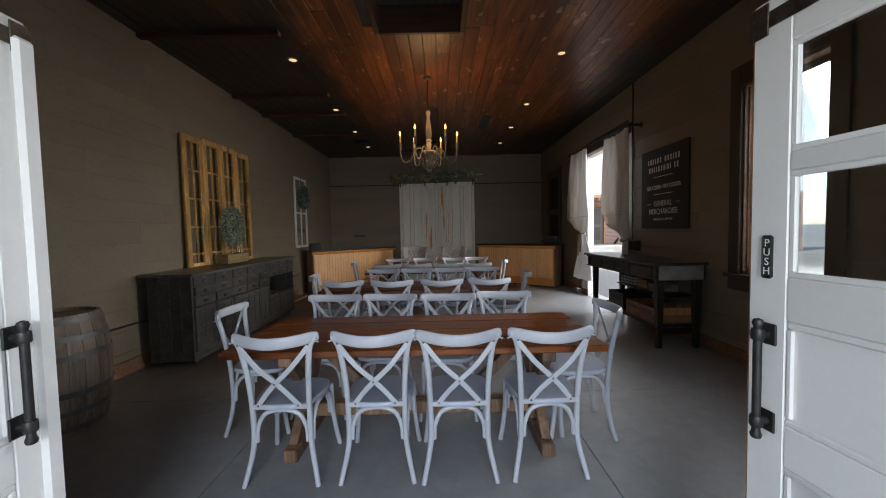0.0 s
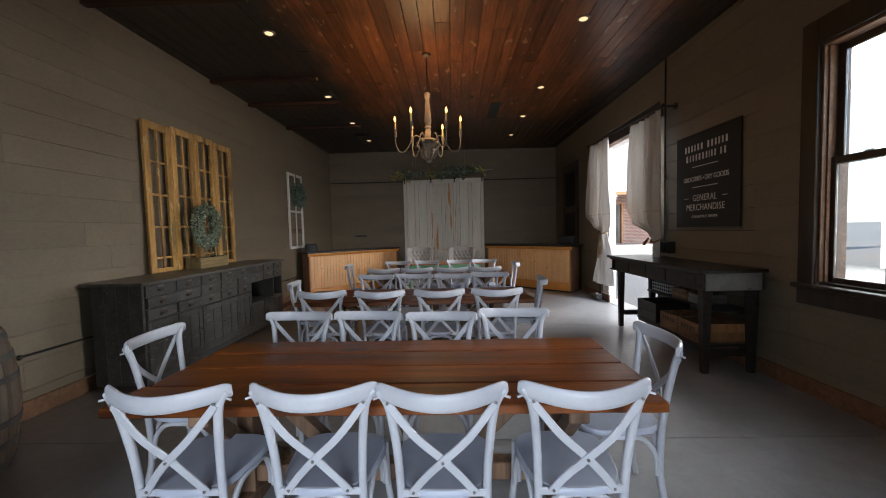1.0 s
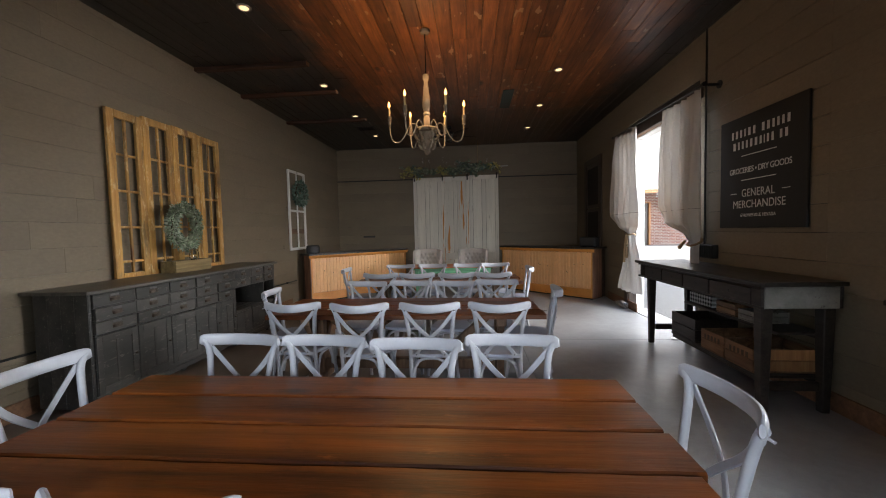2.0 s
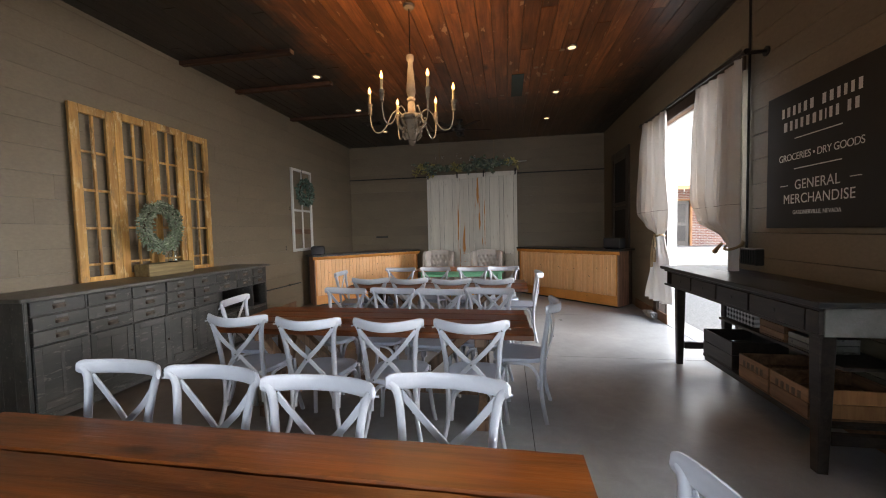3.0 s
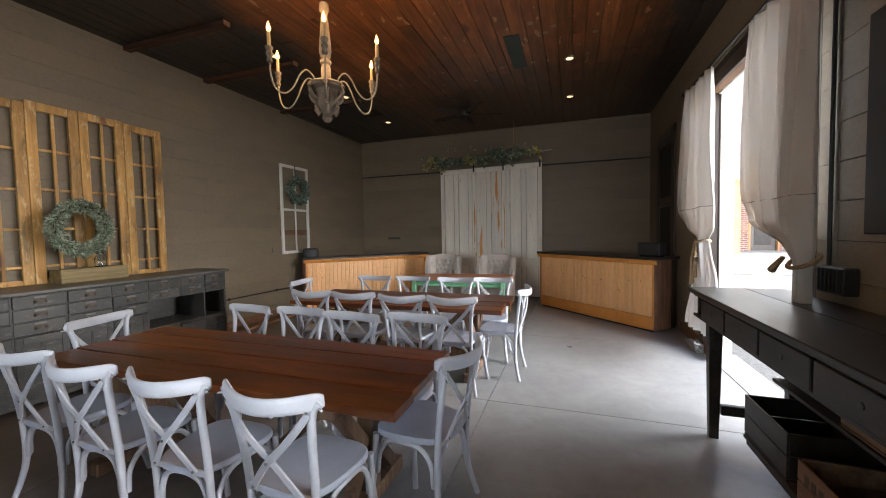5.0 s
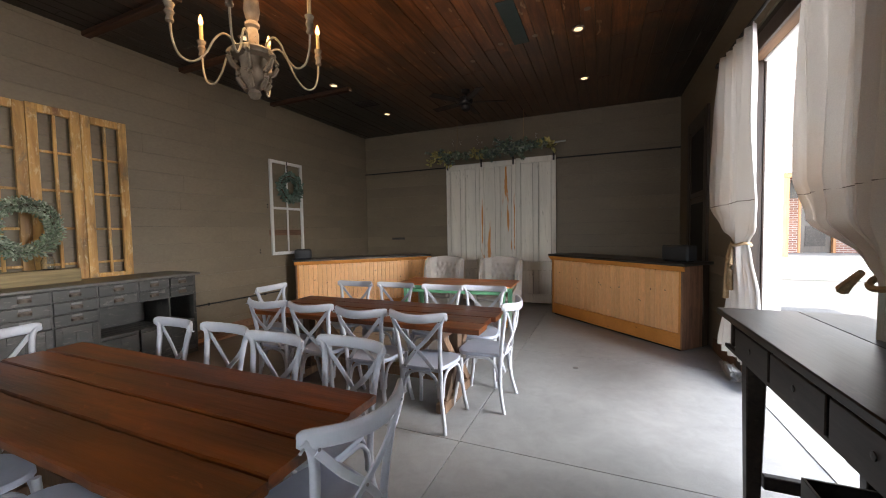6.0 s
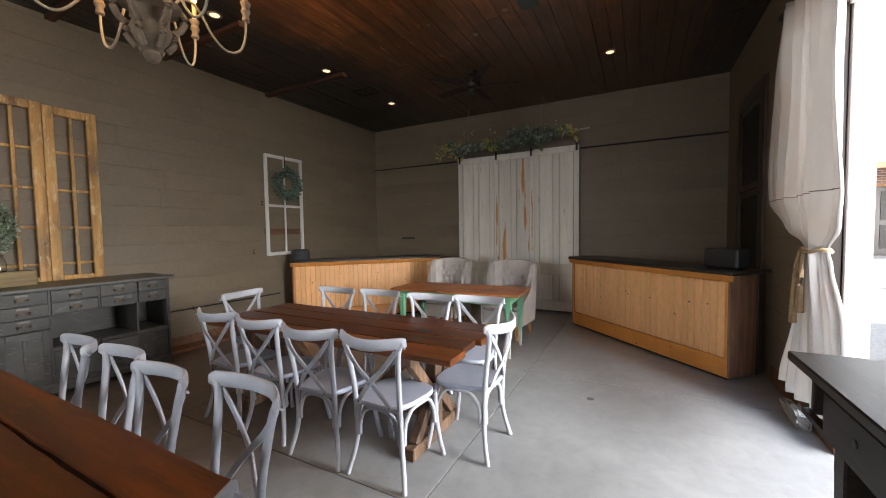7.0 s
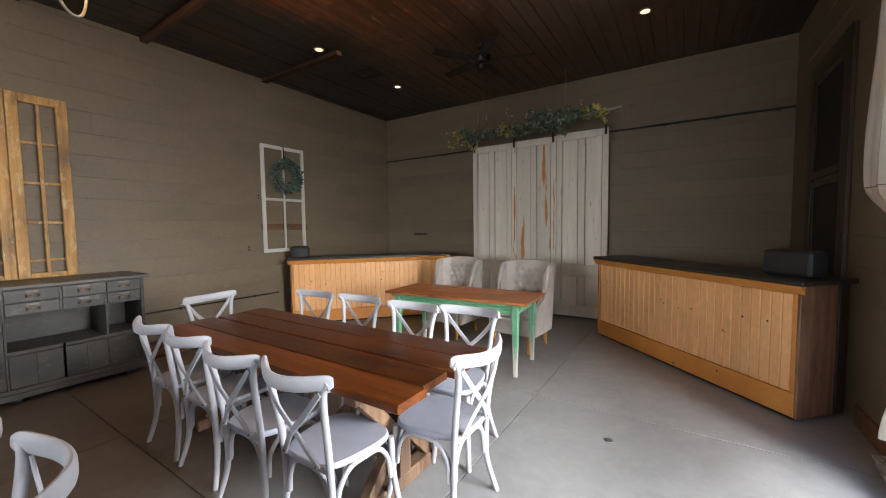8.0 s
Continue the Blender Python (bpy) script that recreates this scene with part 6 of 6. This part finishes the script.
for y, z, e in ((6.08, 3.085, -1), (8.78, 3.145, 1)):
    part("bracket", sweep([(CX + 0.01, y, z), (XR + 0.001, y, z)], circle(0.018, 8)), "iron", rod, smooth=True)
    part("finial", sweep([(CX + 0.01, y + 0.04 * e, z), (CX + 0.01, y, z)], circle(0.026, 12)), "iron", rod, smooth=True)
    part("flange", sweep([(XR - 0.012, y, z), (XR + 0.0005, y, z)], circle(0.045, 14)), "iron", rod, smooth=True)


def word(text, size, x, z, parent, spread=1.0):
    """Painted capitals on the sign, centred at x along it."""
    cu = bpy.data.curves.new("word", "FONT")
    cu.body, cu.size, cu.align_x, cu.extrude, cu.space_character = text, size, "CENTER", 0.0006, spread
    tmp = bpy.data.objects.new("word", cu)
    me = bpy.data.meshes.new_from_object(tmp)
    bpy.data.objects.remove(tmp)
    me.materials.clear()
    me.materials.append(M["letter"])
    ob = new("lettering", me)
    ob.parent = parent
    ob.matrix_basis = pose(x, -0.0035, z, 90) @ Matrix.Diagonal((0.88, 1, 1, 1))
    return ob


def bars(widths, height, x, z, gap, parent):
    """A row of plain upright bars in place of a name."""
    widths = [1.16 * w for w in widths]
    total = sum(abs(w) for w in widths) + gap * (len(widths) - 1)
    u = x - total / 2
    for w in widths:
        if w > 0:
            part("lettering_bar", box(u + 0.18 * w, u + 0.82 * w, -0.0042, -0.0028, z, z + height, 0), "letter", parent)
        u += abs(w) + gap


sg = thing("sign", pose(XR - 0.026, 6.005, 1.455, 0, 0, -90), "black painted store sign with white serif lettering", "sign")
part("board", box(0, 1.11, -0.002, 0.022, 0, 1.15, 0.004), "sign", sg)
bars([0.036, 0.042, 0.036, 0.034, 0.042, 0.042, -0.03, 0.042, 0.042, 0.034, 0.034, 0.034, 0.040], 0.078, 0.555, 0.935, 0.016, sg)
bars([0.048, 0.034, 0.036, 0.036, 0.040, 0.042, 0.034, 0.016, 0.034, 0.034, -0.02, 0.036, 0.040], 0.078, 0.555, 0.815, 0.016, sg)
part("rule", box(0.33, 0.78, -0.004, -0.0025, 0.737, 0.745, 0), "letter", sg)
word("GROCERIES • DRY GOODS", 0.082, 0.555, 0.565, sg, 0.92)
part("rule", box(0.33, 0.78, -0.004, -0.0025, 0.487, 0.495, 0), "letter", sg)
word("GENERAL", 0.112, 0.555, 0.32, sg, 1.04)
part("rule", box(0.175, 0.265, -0.004, -0.0025, 0.355, 0.361, 0), "letter", sg)
part("rule", box(0.85, 0.94, -0.004, -0.0025, 0.355, 0.361, 0), "letter", sg)
word("MERCHANDISE", 0.112, 0.555, 0.205, sg, 1.04)
word("GARDNERVILLE, NEVADA", 0.046, 0.555, 0.115, sg)

ec = thing("conduit", pose(0, 0, 0), "black conduit running up the wall beside the doorway", "pipe")
part("tube", sweep([(XR - 0.016, 6.305, 1.26), (XR - 0.016, 6.305, ZC - 0.005)], circle(0.012, 8), ref=(0, 1, 0)), "iron", ec, smooth=True)
jb = part("junction_box", box(XR - 0.075, XR - 0.001, 6.06, 6.31, 1.10, 1.26, 0.008), "speaker", ec)
for i in range(6):
    part("cooling_fin", box(XR - 0.088, XR - 0.0755, 6.085 + 0.036 * i, 6.098 + 0.036 * i, 1.115, 1.245, 0.002), "speaker", jb)


def workbench():
    """Local x from front to wall, y along."""
    b = thing("workbench", pose(2.53, 4.55, 0), "long black-stained workbench with drawers and crate shelf", "workbench")
    L, D, T = 2.18, 0.60, 1.045
    for x0, x1, dz in ((-0.03, 0.335, 0.0), (0.337, D, 0.0015)):
        part("top_board", box(x0, x1, -0.04, L, T - 0.035, T - dz, 0.005), "benchtop", b)
    part("end_apron", box(0.03, D - 0.03, 0.0, 0.025, T - 0.21, T - 0.036, 0.004), "benchgrey", b, "worn grey end board")
    part("end_apron", box(0.03, D - 0.03, L - 0.06, L - 0.035, T - 0.21, T - 0.036, 0.004), "bench", b)
    part("back_apron", box(D - 0.029, D - 0.004, 0.0, L - 0.035, T - 0.21, T - 0.036, 0.004), "bench", b)
    part("front_rail", box(0.004, 0.029, 0.0, L - 0.035, T - 0.058, T - 0.036, 0.002), "bench", b)
    part("front_rail", box(0.004, 0.029, 0.0, L - 0.035, T - 0.215, T - 0.195, 0.002), "bench", b)
    part("front_block", box(0.0, 0.0285, 0.0, 0.098, T - 0.1935, T - 0.0595, 0.003), "bench", b)
    for a, e in ((0.10, 0.62), (0.64, 1.06), (1.08, 1.50), (1.52, 1.94)):
        d = part("drawer", box(-0.004, 0.028, a, e, T - 0.193, T - 0.060, 0.004), "bench", b)
        part("keyhole_plate", moved(lathe([(0.013, 0), (0.012, 0.003), (0.005, 0.004)], 10), pose(-0.004, (a + e) / 2, T - 0.125, 0, -90, 0)), "iron", d, smooth=True)
    for y0, y1 in ((0.026, 0.115), (L - 0.30, L - 0.225)):
        for x in (0.03, D - 0.115):
            part("leg", sweep([(x + 0.0425, (y0 + y1) / 2, z) for z in (0.0, T - 0.30, T - 0.0365)], rect(0.085, y1 - y0, 0.006), ref=(0, 1, 0), scales=[0.68, 1.0, 1.0]), "bench", b)
        part("leg_rail", box(0.116, D - 0.116, (y0 + y1) / 2 - 0.02, (y0 + y1) / 2 + 0.02, 0.17, 0.24, 0.004), "bench", b)
    part("shelf", box(0.085, D - 0.035, 0.1165, 1.46, 0.245, 0.268, 0.003), "bench", b)
    for x in (0.10, D - 0.10):
        part("shelf_rail", box(x, x + 0.035, 0.1165, L - 0.3015 if x > 0.2 else 1.46, 0.205, 0.244, 0.003), "bench", b)
    part("mid_shelf", box(0.22, D - 0.035, 0.1165, 1.46, 0.60, 0.622, 0.003), "bench", b)
    part("mid_rail", box(D - 0.08, D - 0.045, 0.1165, L - 0.3015, 0.565, 0.599, 0.003), "bench", b)
    return b


workbench()


def crate(x, y, z, wx, wy, h, material, label, marks=False, tilt=0.0, end=""):
    c = thing("crate", pose(x, y, z, 0, 0, tilt), label, "crate", "crates under the bench")
    t = 0.012
    for k in range(2):
        z0, z1 = 0.012 + (h - 0.012) / 2 * k + 0.002, 0.012 + (h - 0.012) / 2 * (k + 1) - 0.002
        part("slat", box(-wx / 2, -wx / 2 + t, -wy / 2, wy / 2, z0, z1, 0.002), material, c)
        part("slat", box(wx / 2 - t, wx / 2, -wy / 2, wy / 2, z0, z1, 0.002), material, c)
        part("end_board", box(-wx / 2 + t, wx / 2 - t, -wy / 2, -wy / 2 + t, z0, z1, 0.002), end or material, c)
        part("end_board", box(-wx / 2 + t, wx / 2 - t, wy / 2 - t, wy / 2, z0, z1, 0.002), material, c)
    part("bottom", box(-wx / 2, wx / 2, -wy / 2, wy / 2, 0, 0.011, 0.002), material, c)
    if marks:
        for i in range(5):
            u = -0.10 + 0.05 * i
            part("stencil_bar", box(-wx / 2 - 0.0012, -wx / 2 - 0.0002, u - 0.014, u + 0.014, h * 0.56, h * 0.80, 0), "twig", c)
    return c


crate(2.85, 4.885, 0.269, 0.50, 0.34, 0.195, "crate", "old brown wooden crate with orange end boards under the bench", True, end="extwood")
crate(2.85, 5.245, 0.269, 0.50, 0.34, 0.195, "crate", "old brown wooden crate with faded stencil under the bench", True)
crate(2.83, 5.78, 0.269, 0.42, 0.46, 0.24, "bench", "dark wooden tray crate under the bench")
crate(2.90, 5.03, 0.623, 0.28, 0.21, 0.10, "benchgrey", "worn grey wooden box on the upper bench shelf")
crate(2.90, 5.31, 0.623, 0.28, 0.27, 0.12, "crate", "worn wooden box on the upper bench shelf")
bk = thing("box", pose(2.92, 5.80, 0.623), "box covered in black and white checked cloth on the bench shelf", "box")
part("cloth_cover", box(-0.11, 0.11, -0.20, 0.20, 0, 0.115, 0.004), "check", bk)


scrap = thing("paper_scrap", pose(2.98, 6.60, 0.0005, 0, 0, 35), "crumpled white paper scrap on the floor", "paper")
bm = bmesh.new()
rs_ = random.Random(6)
pv = [[bm.verts.new((-0.07 + 0.028 * i, -0.04 + 0.02 * k, 0.002 + 0.022 * rs_.random())) for i in range(6)] for k in range(5)]
for k in range(4):
    for i in range(5):
        bm.faces.new((pv[k][i], pv[k][i + 1], pv[k + 1][i + 1], pv[k + 1][i]))
sc = part("sheet", bm, "letter", scrap)
sc.modifiers.new("thickness", "SOLIDIFY").thickness = 0.001


# ---- outside ----
def brick_wall_mat():
    m, n, l, p = node_mat("far_brickwork")
    tc = n.new("ShaderNodeTexCoord")
    mp = n.new("ShaderNodeMapping")
    mp.inputs["Rotation"].default_value = (radians(90), 0, 0)
    l.new(tc.outputs["Object"], mp.inputs["Vector"])
    bt = n.new("ShaderNodeTexBrick")
    bt.inputs["Scale"].default_value = 1.0
    bt.inputs["Brick Width"].default_value, bt.inputs["Row Height"].default_value, bt.inputs["Mortar Size"].default_value = 0.22, 0.075, 0.009
    bt.inputs["Color1"].default_value, bt.inputs["Color2"].default_value, bt.inputs["Mortar"].default_value = (0.26, 0.12, 0.085, 1), (0.17, 0.075, 0.055, 1), (0.36, 0.33, 0.30, 1)
    l.new(mp.outputs["Vector"], bt.inputs["Vector"])
    st = noise_tex(n, l, tc.outputs["Object"], 1.2, 6, 0.6)
    l.new(mixc(n, l, ramp2(n, l, st, (0, 0, 0), (0.35, 0.35, 0.35), 0.5, 0.8), bt.outputs["Color"], (0.45, 0.42, 0.38)), p.inputs["Base Color"])
    p.inputs["Roughness"].default_value = 0.9
    return m


M["far_brick"] = brick_wall_mat()
M["washed_brick"] = surface("lime_washed_brick", (0.42, 0.30, 0.26), (0.66, 0.58, 0.54), 0.9, 6, 50, 0.3, spread=0.15)
nb = thing("brick_building", pose(0, 20.7, -0.05), "old red brick building with a loading dock and dark door", "building")
part("wall", box(3.6, 8.05, 0, 0.4, 0, 3.3, 0), "far_brick", nb)
part("wall", box(9.05, 20.0, 0, 0.4, 0, 3.3, 0), "far_brick", nb)
part("wall", box(8.05, 9.05, 0, 0.4, 2.75, 3.3, 0), "far_brick", nb)
part("upper_wall", box(3.6, 20.0, 0.0, 0.4, 3.302, 9.0, 0), "stucco", nb, "whitewashed upper storey")
# brick showing where the plaster has fallen off, ragged at the foot
for i in range(44):
    z = 4.15 + 0.0965 * i
    k = max(0.0, 1.0 - i / 9)
    a, b = 7.50 - 0.5 * k * abs(math.sin(2.3 * i)) * 0.3, 8.02 - 0.55 * k * abs(math.sin(1.7 * i + 1)) * 0.7
    part("brick_course", box(a, b, -0.03, -0.002, z, z + 0.086, 0.006), "washed_brick", nb)
for x in (11.2, 14.7):
    fw = part("window", box(x - 0.42, x + 0.42, -0.03, -0.002, 4.60, 6.35, 0.01), "white", nb)
    for q in (x - 0.37, x + 0.02):
        for z in (4.66, 5.51):
            part("pane", box(q, q + 0.35, -0.036, -0.0305, z, z + 0.79, 0.002), "side", fw, "dark window pane")
dr = part("door", box(8.13, 8.97, 0.10, 0.16, 0.63, 2.68, 0.004), "trim", nb, "dark wooden door")
for x in (8.052, 8.972):
    part("door_frame", box(x, x + 0.076, -0.02, 0.2, 0.63, 2.748, 0.004), "extwood", dr)
part("door_frame", box(8.13, 8.97, -0.02, 0.2, 2.68, 2.748, 0.004), "extwood", dr)
for z0, z1 in ((0.85, 1.55), (1.70, 2.55)):
    part("door_panel", box(8.28, 8.82, 0.085, 0.0995, z0, z1, 0.006), "bench", dr)
part("sign_panel", box(7.80, 8.02, -0.05, -0.004, 2.5, 3.12, 0.004), "side", nb)
dk = part("loading_dock", box(5.2, 13.0, -2.8, -0.001, 0.0, 0.63, 0.02), "dock")
dk.location = (0, 20.7, -0.05)
tagged(dk, "pale concrete loading dock against the brick building", "dock")
cn = thing("canopy", pose(0, 18.6, -0.05), "timber canopy frame with pale board fascia", "canopy")
part("beam", beam_between((5.2, 0, 3.07), (13, 0, 3.07), 0.14, 0.14), "extwood", cn)
part("fascia", box(5.0, 13.2, -0.10, 0.0, 3.145, 3.9, 0.01), "stucco", cn)
part("roof", box(5.0, 13.2, 0.002, 2.09, 3.7, 3.8, 0.01), "stucco", cn)
for x in (6.95, 10.0, 12.8):
    part("post", box(x - 0.09, x + 0.09, -0.07, 0.07, 0.63, 2.998, 0.01), "extwood", cn)
for x in (6.7, 7.25, 7.8, 8.35, 8.9):
    lamp = part("bulb_socket", lathe([(0.02, 2.90), (0.022, 2.998)], 8, centre=(x, -0.03)), "white", cn)
    part("bulb", lathe([(0.008, 2.80), (0.035, 2.83), (0.038, 2.87), (0.018, 2.899)], 10, centre=(x, -0.03)), "pane", lamp, smooth=True)
eb = thing("pale_building", pose(0, 0, -0.05), "pale stucco building across the yard", "building")
part("wall", box(13.6, 19.6, -12.0, 13.0, 0, 3.6, 0.02), "stucco", eb)
part("roof", box(13.3, 19.9, -12.3, 13.3, 3.61, 3.8, 0.02), "roof", eb)

# ---- floor slabs ----
XS, YS = (XL - SKIN, -1.44, 0.94, XR + SKIN), (-0.02, 3.46, 6.58, 8.80, YE + SKIN)
for x0, x1 in zip(XS, XS[1:]):
    for y0, y1 in zip(YS, YS[1:]):
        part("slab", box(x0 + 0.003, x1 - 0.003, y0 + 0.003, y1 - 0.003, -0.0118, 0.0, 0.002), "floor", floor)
drain = part("floor_cap", lathe([(0.03, 0.0005), (0.028, 0.004), (0.01, 0.005)], 16), "hoop")
drain.location = (1.62, 8.38, 0)
tagged(drain, "small metal cap set in the concrete floor", "floor cap")


# ---- wall boards ----
def boards(wall, axis, face, u0, u1, holes, seed, loose=None):
    """Horizontal boards with joints, cut round the openings; face is the room side's place, SKIN behind it the core."""
    rng = random.Random(seed)
    z = 0.0
    k = 0
    while z < ZC - 0.01:
        z1 = min(z + ROW, ZC)
        spans = [(u0, u1)]
        for a, b, h0, h1 in holes:
            if z1 > h0 + 0.01 and z < h1 - 0.01:
                cut = []
                for s, e in spans:
                    if a > s:
                        cut.append((s, min(e, a)))
                    if b < e:
                        cut.append((max(s, b), e))
                spans = [q for q in cut if q[1] - q[0] > 0.01]
        for s, e in spans:
            u = s
            while u < e - 0.001:
                n = min(u + rng.uniform(2.4, 4.8), e)
                if e - n < 0.5:
                    n = e
                gap = 0.0009
                if loose:
                    if u < loose[0] < n:
                        n = loose[0]
                    elif loose[0] <= u < loose[1]:
                        n, gap = min(e, loose[1]), 0.0026
                lift = rng.uniform(-0.0006, 0.0)
                back = face[0] + face[1] * (SKIN - 0.001)
                front = face[0] - face[1] * lift
                lo, hi = min(back, front), max(back, front)
                bev = 0.0007 if gap < 0.001 else 0.0014
                q = (u + 0.0003, n - 0.0003, z + gap, z1 - gap)
                if axis == "y":
                    part("board", box(lo, hi, *q, bev), "wall", wall)
                else:
                    part("board", box(q[0], q[1], lo, hi, q[2], q[3], bev), "wall", wall)
                u = n
        z = z1


boards(wall_west, "y", (XL, -1), YF, YE, [], 21)
boards(wall_east, "y", (XR, 1), YF, YE, [SIDE_DOOR, WINDOW], 22, (4.74, 6.26))
boards(wall_north, "x", (YE, 1), XL, XR, [], 23)
boards(wall_south, "x", (YF, -1), XL, XR, [DOORWAY], 24)
